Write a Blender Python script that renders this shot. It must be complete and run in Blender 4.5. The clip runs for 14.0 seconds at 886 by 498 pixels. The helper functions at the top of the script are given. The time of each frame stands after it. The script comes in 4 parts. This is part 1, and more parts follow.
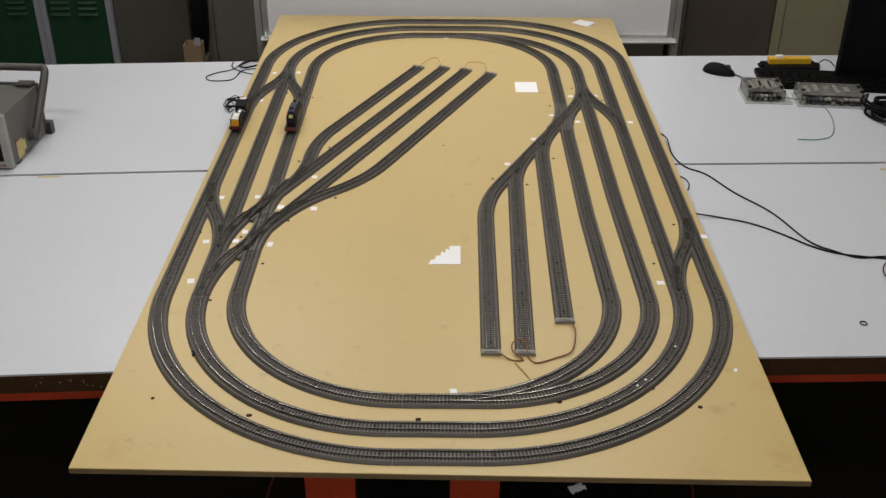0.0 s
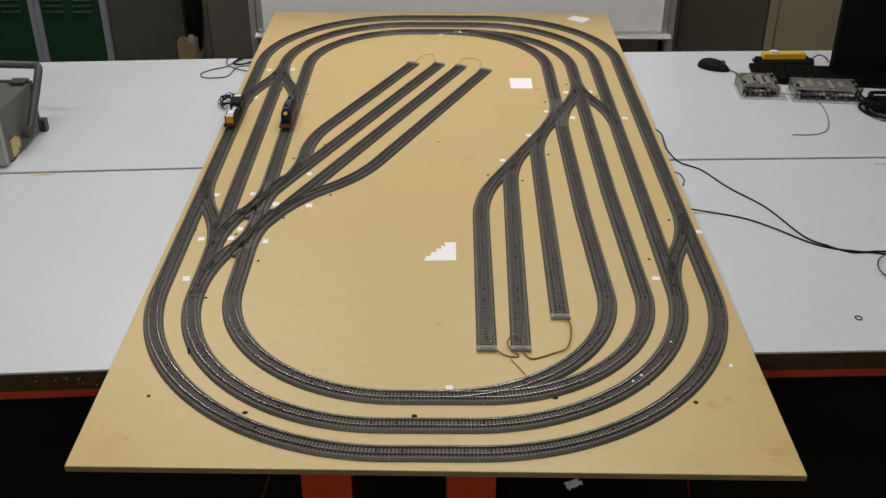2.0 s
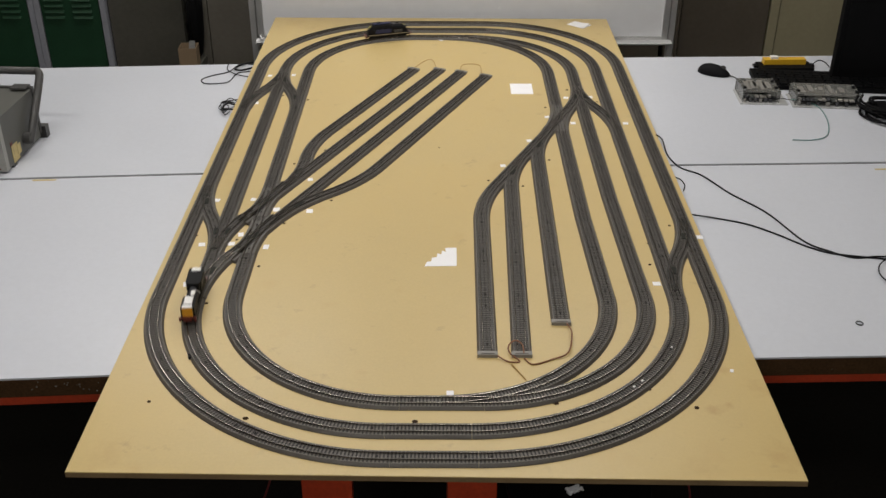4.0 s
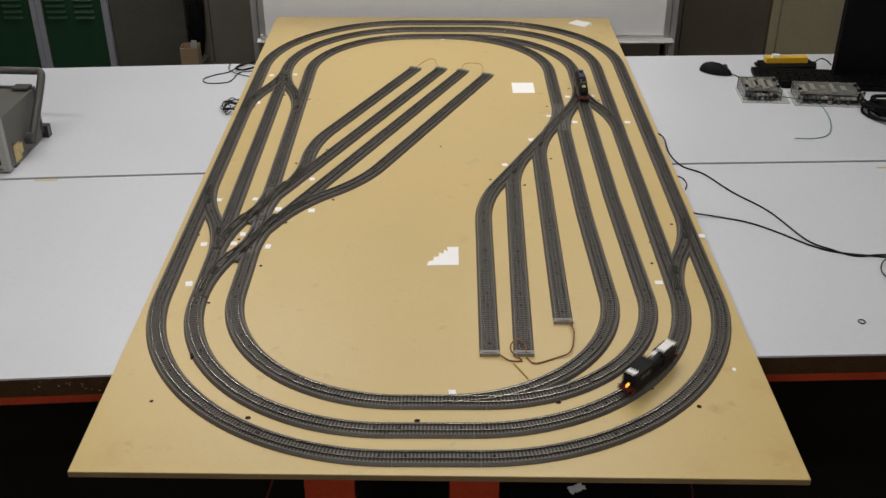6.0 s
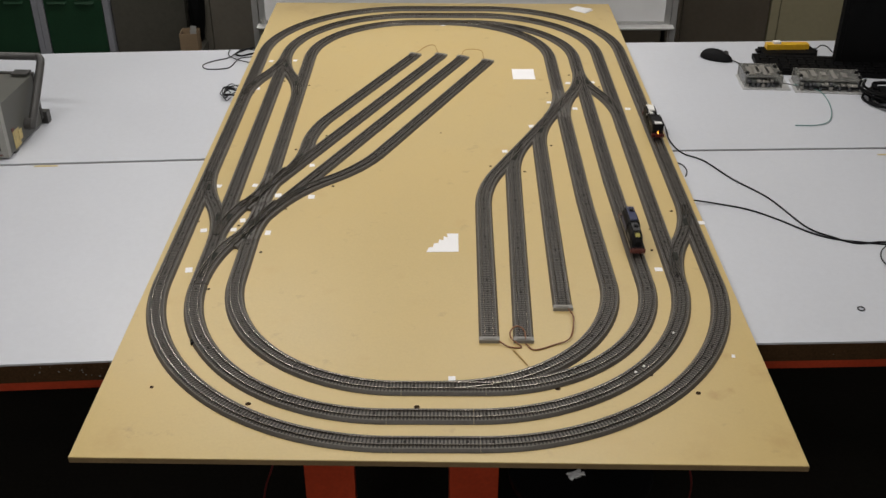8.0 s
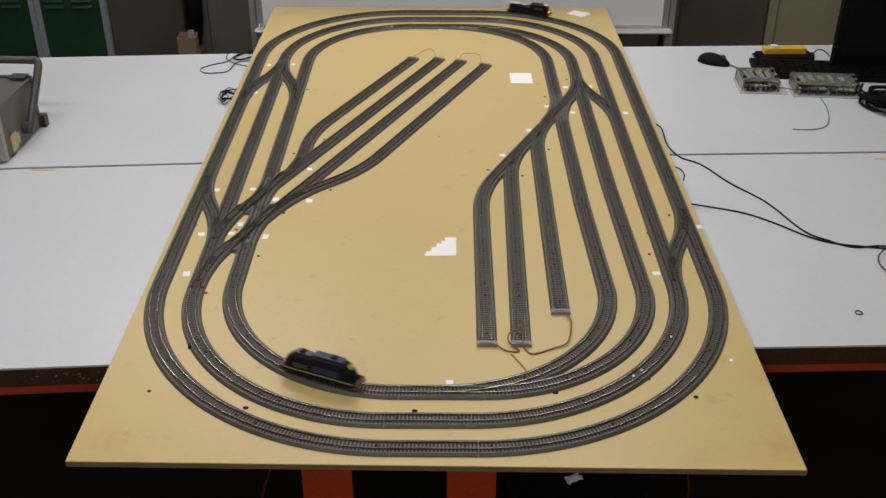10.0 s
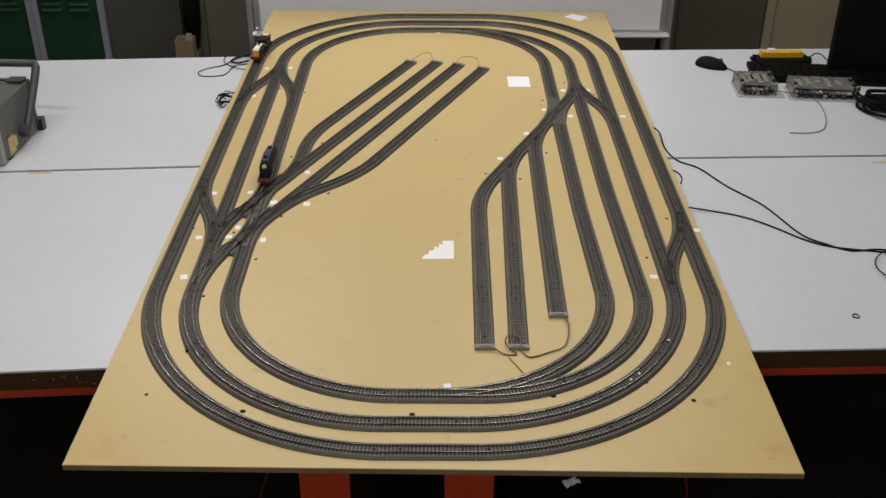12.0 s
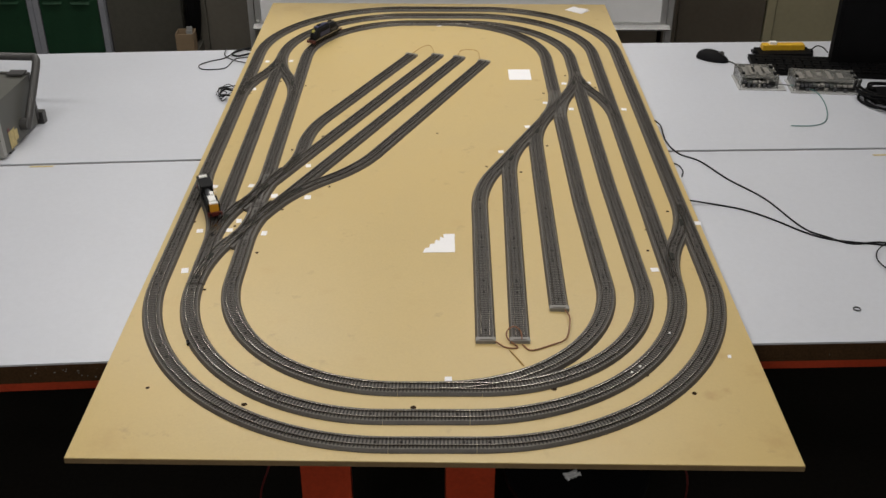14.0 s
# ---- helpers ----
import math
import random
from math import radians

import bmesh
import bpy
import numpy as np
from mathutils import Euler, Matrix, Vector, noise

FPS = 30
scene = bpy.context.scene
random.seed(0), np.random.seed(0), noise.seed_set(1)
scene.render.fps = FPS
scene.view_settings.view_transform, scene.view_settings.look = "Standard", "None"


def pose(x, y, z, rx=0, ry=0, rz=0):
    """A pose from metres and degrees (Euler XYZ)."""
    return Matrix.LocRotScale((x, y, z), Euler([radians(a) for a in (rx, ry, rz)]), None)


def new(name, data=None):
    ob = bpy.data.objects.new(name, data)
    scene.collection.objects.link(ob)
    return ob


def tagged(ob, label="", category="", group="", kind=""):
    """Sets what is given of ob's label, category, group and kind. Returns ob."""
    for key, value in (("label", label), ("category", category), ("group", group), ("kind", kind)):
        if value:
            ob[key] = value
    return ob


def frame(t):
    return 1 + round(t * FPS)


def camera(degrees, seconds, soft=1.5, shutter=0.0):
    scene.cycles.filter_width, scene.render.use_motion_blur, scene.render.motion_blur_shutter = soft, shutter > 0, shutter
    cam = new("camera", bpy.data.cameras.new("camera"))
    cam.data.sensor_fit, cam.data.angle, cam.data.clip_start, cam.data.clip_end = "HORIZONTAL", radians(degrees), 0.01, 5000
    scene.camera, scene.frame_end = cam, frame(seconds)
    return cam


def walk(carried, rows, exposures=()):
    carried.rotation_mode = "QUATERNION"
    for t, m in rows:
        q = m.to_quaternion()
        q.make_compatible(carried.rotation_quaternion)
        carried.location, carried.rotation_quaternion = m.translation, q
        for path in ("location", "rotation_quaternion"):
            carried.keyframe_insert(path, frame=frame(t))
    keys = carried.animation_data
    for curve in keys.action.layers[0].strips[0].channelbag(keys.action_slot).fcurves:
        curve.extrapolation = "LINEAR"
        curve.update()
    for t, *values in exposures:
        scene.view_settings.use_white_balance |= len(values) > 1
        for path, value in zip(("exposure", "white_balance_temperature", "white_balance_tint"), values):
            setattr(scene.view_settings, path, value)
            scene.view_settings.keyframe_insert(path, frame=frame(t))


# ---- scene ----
cam = camera(46.69, 14.0, soft=1.5, shutter=0.5)
EYE = (0.0165, -1.2693, 1.9302)


def aim(yaw, pitch, roll):
    return pose(*EYE) @ pose(0, 0, 0, 0, 0, yaw) @ pose(0, 0, 0, 90 + pitch) @ pose(0, 0, 0, 0, 0, roll)


walk(cam, [
    (0.0, aim(0.372, -30.229, 0.258)),
    (0.5, aim(0.263, -30.115, 0.110)),
    (1.0, aim(0.362, -30.354, 0.093)),
    (1.5, aim(0.352, -30.458, 0.068)),
    (2.0, aim(0.077, -30.425, 0.185)),
    (2.5, aim(0.145, -30.455, 0.045)),
    (3.0, aim(0.107, -30.336, 0.258)),
    (5.5, aim(0.151, -30.062, -0.111)),
    (6.0, aim(0.244, -30.169, -0.041)),
    (6.5, aim(0.284, -30.482, -0.126)),
    (7.0, aim(0.316, -30.788, -0.225)),
    (7.5, aim(0.278, -30.992, -0.023)),
    (8.0, aim(0.235, -30.917, 0.044)),
    (10.5, aim(0.050, -30.523, 0.114)),
    (11.0, aim(-0.037, -30.291, 0.083)),
    (11.5, aim(-0.051, -30.388, 0.329)),
    (12.0, aim(-0.064, -30.515, 0.225)),
    (12.5, aim(-0.120, -30.577, 0.184)),
    (13.0, aim(-0.171, -30.640, 0.221)),
    (13.5, aim(-0.036, -30.664, 0.227)),
    (14.0, aim(-0.006, -30.893, 0.152)),
])

# ---- light ----
world = bpy.data.worlds.new("world")
scene.world = world
world.use_nodes = True
world.node_tree.nodes["Background"].inputs[0].default_value = (0.8, 0.9, 1.0, 1)
world.node_tree.nodes["Background"].inputs[1].default_value = 0.05
scene.view_settings.exposure = 0.0

BOARD_TOP = 0.762
TABLE_TOP = 0.75
CEILING = 2.75
# unseen ceiling lamps: two set from rail glints, the rest added to balance brightness
LAMPS = [(-1.05, 2.75, 19.5), (0.6, 2.6, 12.5), (0.1, 1.5, 13.5), (-1.3, 0.15, 17.5), (1.3, 0.2, 9.5), (-1.0, -2.3, 23.0), (1.0, -2.3, 17.0)]


# ---- materials ----
def make_mat(name, color, rough=0.5, metal=0.0, var=0.12, scale=30.0, bump=0.0, fine=8.0, stain=None, coat=0.0, island=0.0):
    m = bpy.data.materials.new(name)
    m.use_nodes = True
    nt = m.node_tree
    b = nt.nodes["Principled BSDF"]
    b.inputs["Roughness"].default_value = rough
    b.inputs["Metallic"].default_value = metal
    b.inputs["Coat Weight"].default_value = coat
    co = nt.nodes.new("ShaderNodeTexCoord")
    geo = nt.nodes.new("ShaderNodeNewGeometry")
    n1 = nt.nodes.new("ShaderNodeTexNoise")
    n1.inputs["Scale"].default_value = scale
    n1.inputs["Detail"].default_value = 6
    n2 = nt.nodes.new("ShaderNodeTexNoise")
    n2.inputs["Scale"].default_value = scale * fine
    n2.inputs["Detail"].default_value = 4
    for n in (n1, n2):
        nt.links.new(geo.outputs["Position"] if stain == "world" else co.outputs["Object"], n.inputs["Vector"])
    add = nt.nodes.new("ShaderNodeMath")
    add.operation = "ADD"
    nt.links.new(n1.outputs["Fac"], add.inputs[0])
    nt.links.new(n2.outputs["Fac"], add.inputs[1])
    ramp = nt.nodes.new("ShaderNodeMapRange")
    ramp.inputs["From Min"].default_value = 0.6
    ramp.inputs["From Max"].default_value = 1.4
    ramp.inputs["To Min"].default_value = 1 - var
    ramp.inputs["To Max"].default_value = 1 + var
    nt.links.new(add.outputs[0], ramp.inputs["Value"])
    fac = ramp.outputs["Result"]
    if island:
        im = nt.nodes.new("ShaderNodeMapRange")
        im.inputs["To Min"].default_value = 1 - island
        im.inputs["To Max"].default_value = 1 + island
        nt.links.new(geo.outputs["Random Per Island"], im.inputs["Value"])
        mu = nt.nodes.new("ShaderNodeMath")
        mu.operation = "MULTIPLY"
        nt.links.new(fac, mu.inputs[0])
        nt.links.new(im.outputs["Result"], mu.inputs[1])
        fac = mu.outputs[0]
    mix = nt.nodes.new("ShaderNodeVectorMath")
    mix.operation = "SCALE"
    mix.inputs[0].default_value = color
    nt.links.new(fac, mix.inputs["Scale"])
    nt.links.new(mix.outputs["Vector"], b.inputs["Base Color"])
    rr = nt.nodes.new("ShaderNodeMapRange")
    rr.inputs["To Min"].default_value = max(0.02, rough - 0.08)
    rr.inputs["To Max"].default_value = min(1.0, rough + 0.08)
    nt.links.new(n1.outputs["Fac"], rr.inputs["Value"])
    nt.links.new(rr.outputs["Result"], b.inputs["Roughness"])
    if bump:
        bp = nt.nodes.new("ShaderNodeBump")
        bp.inputs["Strength"].default_value = 0.5
        bp.inputs["Distance"].default_value = bump
        nt.links.new(n2.outputs["Fac"], bp.inputs["Height"])
        nt.links.new(bp.outputs["Normal"], b.inputs["Normal"])
    return m


def emit_mat(name, color, strength):
    m = bpy.data.materials.new(name)
    m.use_nodes = True
    b = m.node_tree.nodes["Principled BSDF"]
    b.inputs["Base Color"].default_value = (*color, 1)
    b.inputs["Emission Color"].default_value = (*color, 1)
    b.inputs["Emission Strength"].default_value = strength
    return m


def acrylic_mat():
    m = bpy.data.materials.new("acrylic")
    m.use_nodes = True
    b = m.node_tree.nodes["Principled BSDF"]
    b.inputs["Base Color"].default_value = (0.40, 0.40, 0.385, 1)
    b.inputs["Roughness"].default_value = 0.1
    b.inputs["Transmission Weight"].default_value = 0.86
    b.inputs["IOR"].default_value = 1.2
    return m


def board_mat():
    """Plain hardboard face: warm tan with soft blotches, fine fibre and a few stains."""
    m = make_mat("hardboard", (0.515, 0.387, 0.169), 0.37, 0, 0.05, 5.0, 0.0003, 40)
    nt = m.node_tree
    b = nt.nodes["Principled BSDF"]
    src = b.inputs["Base Color"].links[0].from_socket
    co = nt.nodes.new("ShaderNodeTexCoord")
    n = nt.nodes.new("ShaderNodeTexNoise")
    n.inputs["Scale"].default_value = 9
    n.inputs["Detail"].default_value = 8
    nt.links.new(co.outputs["Object"], n.inputs["Vector"])
    r = nt.nodes.new("ShaderNodeMapRange")
    r.inputs["From Min"].default_value = 0.62
    r.inputs["From Max"].default_value = 0.75
    r.inputs["To Max"].default_value = 0.35
    nt.links.new(n.outputs["Fac"], r.inputs["Value"])
    mx = nt.nodes.new("ShaderNodeMix")
    mx.data_type = "RGBA"
    nt.links.new(r.outputs["Result"], mx.inputs["Factor"])
    nt.links.new(src, mx.inputs["A"])
    mx.inputs["B"].default_value = (0.44, 0.28, 0.11, 1)
    # broad warmer patches and a few small smudges
    n3 = nt.nodes.new("ShaderNodeTexNoise")
    n3.inputs["Scale"].default_value = 2.1
    n3.inputs["Detail"].default_value = 3
    nt.links.new(co.outputs["Object"], n3.inputs["Vector"])
    r3 = nt.nodes.new("ShaderNodeMapRange")
    r3.inputs["From Min"].default_value = 0.42
    r3.inputs["From Max"].default_value = 0.68
    r3.inputs["To Max"].default_value = 0.55
    nt.links.new(n3.outputs["Fac"], r3.inputs["Value"])
    warm = nt.nodes.new("ShaderNodeMix")
    warm.data_type = "RGBA"
    nt.links.new(r3.outputs["Result"], warm.inputs["Factor"])
    nt.links.new(mx.outputs["Result"], warm.inputs["A"])
    warm.inputs["B"].default_value = (0.53, 0.385, 0.155, 1)
    n4 = nt.nodes.new("ShaderNodeTexNoise")
    n4.inputs["Scale"].default_value = 17
    n4.inputs["Detail"].default_value = 5
    n4.inputs["Roughness"].default_value = 0.65
    nt.links.new(co.outputs["Object"], n4.inputs["Vector"])
    r4 = nt.nodes.new("ShaderNodeMapRange")
    r4.inputs["From Min"].default_value = 0.63
    r4.inputs["From Max"].default_value = 0.76
    r4.inputs["To Max"].default_value = 0.5
    nt.links.new(n4.outputs["Fac"], r4.inputs["Value"])
    smudge = nt.nodes.new("ShaderNodeMix")
    smudge.data_type = "RGBA"
    nt.links.new(r4.outputs["Result"], smudge.inputs["Factor"])
    nt.links.new(warm.outputs["Result"], smudge.inputs["A"])
    smudge.inputs["B"].default_value = (0.31, 0.22, 0.11, 1)
    # brown glue and dirt marks that lie near the tracks
    last = smudge.outputs["Result"]
    wob = nt.nodes.new("ShaderNodeTexNoise")
    wob.inputs["Scale"].default_value = 60
    nt.links.new(co.outputs["Object"], wob.inputs["Vector"])
    for x, y, r, deep in ((0.50, -1.045, 0.022, 0.5), (0.545, -0.93, 0.018, 0.35), (-0.30, -1.13, 0.014, 0.4), (-0.16, -1.105, 0.02, 0.3), (0.06, -1.10, 0.018, 0.35), (-0.555, -0.75, 0.02, 0.25),
                          (0.585, -0.75, 0.02, 0.3), (-0.57, -0.2, 0.018, 0.3), (-0.53, 1.17, 0.06, 0.3), (-0.46, 1.12, 0.05, 0.25), (0.30, 0.47, 0.014, 0.45), (0.56, 1.05, 0.02, 0.35),
                          (0.585, -1.17, 0.05, 0.3), (0.60, -0.98, 0.035, 0.25), (0.44, -1.20, 0.04, 0.2), (-0.55, -1.17, 0.05, 0.22), (0.53, -1.03, 0.012, 0.45), (0.535, 0.99, 0.016, 0.4), (-0.55, 0.5, 0.02, 0.25)):
        dist = nt.nodes.new("ShaderNodeVectorMath")
        dist.operation = "DISTANCE"
        nt.links.new(co.outputs["Object"], dist.inputs[0])
        dist.inputs[1].default_value = (x, y, 0.0115)
        wave = nt.nodes.new("ShaderNodeMath")
        wave.operation = "MULTIPLY_ADD"
        nt.links.new(wob.outputs["Fac"], wave.inputs[0])
        wave.inputs[1].default_value = r * 1.6
        nt.links.new(dist.outputs["Value"], wave.inputs[2])
        spot = nt.nodes.new("ShaderNodeMapRange")
        spot.inputs["From Min"].default_value = r * 1.7
        spot.inputs["From Max"].default_value = r * 0.7
        spot.inputs["To Max"].default_value = deep
        nt.links.new(wave.outputs[0], spot.inputs["Value"])
        stain = nt.nodes.new("ShaderNodeMix")
        stain.data_type = "RGBA"
        nt.links.new(spot.outputs["Result"], stain.inputs["Factor"])
        nt.links.new(last, stain.inputs["A"])
        stain.inputs["B"].default_value = (0.34, 0.20, 0.07, 1)
        last = stain.outputs["Result"]
    nt.links.new(last, b.inputs["Base Color"])
    return m


M_BOARD = board_mat()
M_BOARD_EDGE = make_mat("board edge", (0.20, 0.135, 0.065), 0.8, 0, 0.25, 20, 0.0003, 20)
M_BED = make_mat("roadbed plastic", (0.070, 0.062, 0.055), 0.42, 0, 0.22, 60, 0.0006, 14)
M_BEDTOP = make_mat("lighter ballast top", (0.118, 0.105, 0.092), 0.46, 0, 0.25, 90, 0.0002, 10)
M_TIE = make_mat("sleeper plastic", (0.025, 0.021, 0.018), 0.6, 0, 0.2, 80, 0.0, 8, island=0.25)
M_RAIL = make_mat("rail steel", (0.2, 0.182, 0.165), 0.2, 1.0, 0.15, 20, 0.0, 8)
M_STUD = make_mat("stud", (0.02, 0.018, 0.016), 0.5)
M_ENDCAP = make_mat("end cap plastic", (0.2, 0.19, 0.175), 0.45, 0, 0.1, 60)
M_WHITE = make_mat("white laminate", (0.537, 0.551, 0.60), 0.36, 0, 0.035, 3.0, 0.0002, 30)
M_EDGE = make_mat("dark wood edge", (0.055, 0.03, 0.014), 0.6, 0, 0.4, 25, 0.0005, 8)
M_RED = make_mat("red enamel", (0.42, 0.05, 0.018), 0.4, 0, 0.2, 12, 0.0002, 10)
M_GAP = make_mat("black", (0.01, 0.01, 0.01), 0.6)
M_GREEN = make_mat("locker green", (0.010, 0.043, 0.02), 0.42, 0, 0.2, 8, 0.0003, 12)
M_LAV = make_mat("locker frame", (0.26, 0.265, 0.3), 0.45, 0, 0.12, 10)
M_DKGREY = make_mat("dark cabinet", (0.072, 0.068, 0.056), 0.5, 0, 0.15, 6)
M_BROWN = make_mat("brown cabinet", (0.097, 0.081, 0.062), 0.5, 0, 0.12, 6)
M_TAUPE = make_mat("taupe cabinet", (0.128, 0.116, 0.096), 0.45, 0, 0.12, 6)
M_BEIGE = make_mat("beige locker", (0.30, 0.27, 0.175), 0.45, 0, 0.08, 6)
M_WBOARD = make_mat("whiteboard", (0.9, 0.9, 0.92), 0.25, 0, 0.03, 3)
M_ALU = make_mat("aluminium", (0.72, 0.72, 0.72), 0.36, 0.7, 0.06, 20)
M_WALL = make_mat("wall paint", (0.62, 0.6, 0.55), 0.8, 0, 0.06, 2, 0.0005, 40)
M_CEIL = make_mat("ceiling paint", (0.75, 0.75, 0.73), 0.9, 0, 0.03, 2)
M_FLOOR = make_mat("floor vinyl", (0.016, 0.014, 0.012), 0.7, 0, 0.3, 3, 0.0002, 30)
M_BOX = make_mat("cardboard", (0.25, 0.175, 0.105), 0.8, 0, 0.12, 20, 0.0004, 10)
M_PAPER = make_mat("paper", (0.82, 0.81, 0.83), 0.7, 0, 0.03, 20)
M_GREYDEV = make_mat("instrument grey", (0.085, 0.085, 0.075), 0.5, 0, 0.15, 15, 0.0003, 20)
M_GREYDK = make_mat("instrument handle", (0.046, 0.044, 0.043), 0.45, 0, 0.15, 20, 0.0003, 10)
M_DEVRIM = make_mat("instrument bezel", (0.28, 0.275, 0.255), 0.45, 0, 0.12, 20)
M_BLACK = make_mat("black plastic", (0.008, 0.008, 0.009), 0.4, 0, 0.2, 40, 0.0002, 10)
M_BLACKM = make_mat("black matt", (0.004, 0.004, 0.0045), 0.6, 0, 0.2, 40)
M_YELLOW = make_mat("yellow plastic", (0.62, 0.36, 0.02), 0.4, 0, 0.15, 40)
M_PCB = make_mat("circuit board", (0.07, 0.075, 0.07), 0.5, 0, 0.3, 90)
M_METAL = make_mat("tin", (0.5, 0.5, 0.5), 0.35, 0.9, 0.1, 60)
M_ACRYL = acrylic_mat()
M_PLATE = make_mat("frosted plate", (0.36, 0.36, 0.36), 0.3, 0, 0.05, 30)
M_CLOTH = make_mat("white cloth", (0.7, 0.7, 0.72), 0.9, 0, 0.1, 40)
M_REDWIRE = make_mat("red wire", (0.1, 0.01, 0.01), 0.5, 0, 0.1, 60)
M_BADGE = make_mat("badge yellow", (0.34, 0.3, 0.06), 0.45, 0, 0.08, 90)
M_HOLE = make_mat("hole shade", (0.03, 0.017, 0.009), 0.9, 0, 0.3, 60)
M_MOUSE = make_mat("mouse plastic", (0.008, 0.008, 0.009), 0.6)
M_FROG = make_mat("frog plastic", (0.03, 0.031, 0.027), 0.85, 0, 0.25, 70, 0.0003, 8)
M_CREAM = make_mat("engine cream", (0.3, 0.26, 0.18), 0.45, 0, 0.08, 90)
M_COPPER = make_mat("brown wire", (0.19, 0.075, 0.03), 0.5, 0, 0.1, 60)
M_YWIRE = make_mat("ochre wire", (0.4, 0.25, 0.08), 0.5, 0, 0.1, 60)
M_TEAL = make_mat("teal wire", (0.08, 0.2, 0.19), 0.5, 0, 0.1, 60)
M_NOTE = make_mat("old yellow label", (0.48, 0.38, 0.17), 0.7, 0, 0.3, 60)
M_ENGBLK = make_mat("engine black", (0.011, 0.011, 0.012), 0.5, 0, 0.2, 90)
M_ENGGREY = make_mat("engine grey", (0.06, 0.06, 0.065), 0.4, 0.2, 0.2, 90)
M_ENGWHITE = make_mat("engine white", (0.75, 0.74, 0.72), 0.45, 0, 0.06, 90)
M_ENGYEL = make_mat("engine yellow", (0.6, 0.28, 0.012), 0.4, 0, 0.1, 90)
M_ENGRED = make_mat("engine red", (0.10, 0.012, 0.010), 0.4, 0, 0.15, 90)
M_ENGBLUE = make_mat("engine blue", (0.010, 0.016, 0.068), 0.5, 0, 0.15, 90)
M_MAROON = make_mat("engine red-brown", (0.12, 0.034, 0.026), 0.45, 0, 0.15, 90)
M_GLOW = emit_mat("tail lamp", (1.0, 0.40, 0.05), 3.5)
M_LAMP = emit_mat("lamp diffuser", (1.0, 0.98, 0.94), 1.5)

for dull in (M_BLACK, M_EDGE, M_STUD, M_HOLE, M_FROG, M_MOUSE, M_ENGBLK, M_GAP, M_BLACKM, M_FLOOR):
    dull.node_tree.nodes["Principled BSDF"].inputs["Specular IOR Level"].default_value = 0.08


# ---- mesh helpers ----
def thing(name, at=(0, 0, 0), rz=0.0, label="", category="", group="", kind=""):
    ob = new(name)
    ob.empty_display_size = 0.02
    ob.matrix_basis = pose(*at, 0, 0, rz)
    return tagged(ob, label, category, group, kind)


def part(name, bm, material, parent=None, label="", bevel=0.0, smooth=False):
    """Links a bmesh as one mesh object, under a thing or a part."""
    if bevel:
        bmesh.ops.bevel(bm, geom=[e for e in bm.edges if e.calc_face_angle(0) > 0.6], offset=bevel, segments=2, profile=0.6, affect="EDGES", clamp_overlap=True)
    me = bpy.data.meshes.new(name)
    bm.to_mesh(me)
    bm.free()
    me.materials.append(material)
    if smooth:
        for p in me.polygons:
            p.use_smooth = True
    ob = new(name, me)
    ob.parent = parent
    return tagged(ob, label)


def box(bm, x0, x1, y0, y1, z0, z1, m=None):
    vs = [bm.verts.new(Vector(c) if m is None else m @ Vector(c)) for c in
          ((x0, y0, z0), (x1, y0, z0), (x1, y1, z0), (x0, y1, z0), (x0, y0, z1), (x1, y0, z1), (x1, y1, z1), (x0, y1, z1))]
    for f in ((3, 2, 1, 0), (4, 5, 6, 7), (0, 1, 5, 4), (1, 2, 6, 5), (2, 3, 7, 6), (3, 0, 4, 7)):
        bm.faces.new([vs[i] for i in f])
    return vs


def boxed(*args, m=None):
    bm = bmesh.new()
    box(bm, *args, m=m)
    return bm


def tube(bm, pts, r, sides=8, close=True):
    """A round tube along points."""
    pts = [Vector(p) for p in pts]
    rings = []
    for i, p in enumerate(pts):
        d = (pts[min(i + 1, len(pts) - 1)] - pts[max(i - 1, 0)]).normalized()
        a = d.cross(Vector((0, 0, 1)))
        a = a.normalized() if a.length > 1e-4 else Vector((1, 0, 0))
        b = a.cross(d).normalized()
        rings.append([bm.verts.new(p + r * (math.cos(k * math.tau / sides) * a + math.sin(k * math.tau / sides) * b)) for k in range(sides)])
    for u, v in zip(rings, rings[1:]):
        for k in range(sides):
            bm.faces.new((u[k], u[(k + 1) % sides], v[(k + 1) % sides], v[k]))
    if close:
        bm.faces.new(rings[0][::-1])
        bm.faces.new(rings[-1])
    bmesh.ops.recalc_face_normals(bm, faces=bm.faces[:])


def smooth_line(pts, n=8):
    """A soft curve through points."""
    p = [Vector(q) for q in pts]
    p = [2 * p[0] - p[1]] + p + [2 * p[-1] - p[-2]]
    out = []
    for a, b, c, d in zip(p, p[1:], p[2:], p[3:]):
        for k in range(n):
            t = k / n
            out.append(0.5 * (2 * b + (c - a) * t + (2 * a - 5 * b + 4 * c - d) * t * t + (3 * b - a - 3 * c + d) * t ** 3))
    return out + [p[-2]]


def prism(bm, outline, z0, z1):
    lo = [bm.verts.new((x, y, z0)) for x, y in outline]
    hi = [bm.verts.new((x, y, z1)) for x, y in outline]
    n = len(lo)
    bm.faces.new(lo[::-1])
    bm.faces.new(hi)
    for i in range(n):
        bm.faces.new((lo[i], lo[(i + 1) % n], hi[(i + 1) % n], hi[i]))
    bmesh.ops.recalc_face_normals(bm, faces=bm.faces[:])


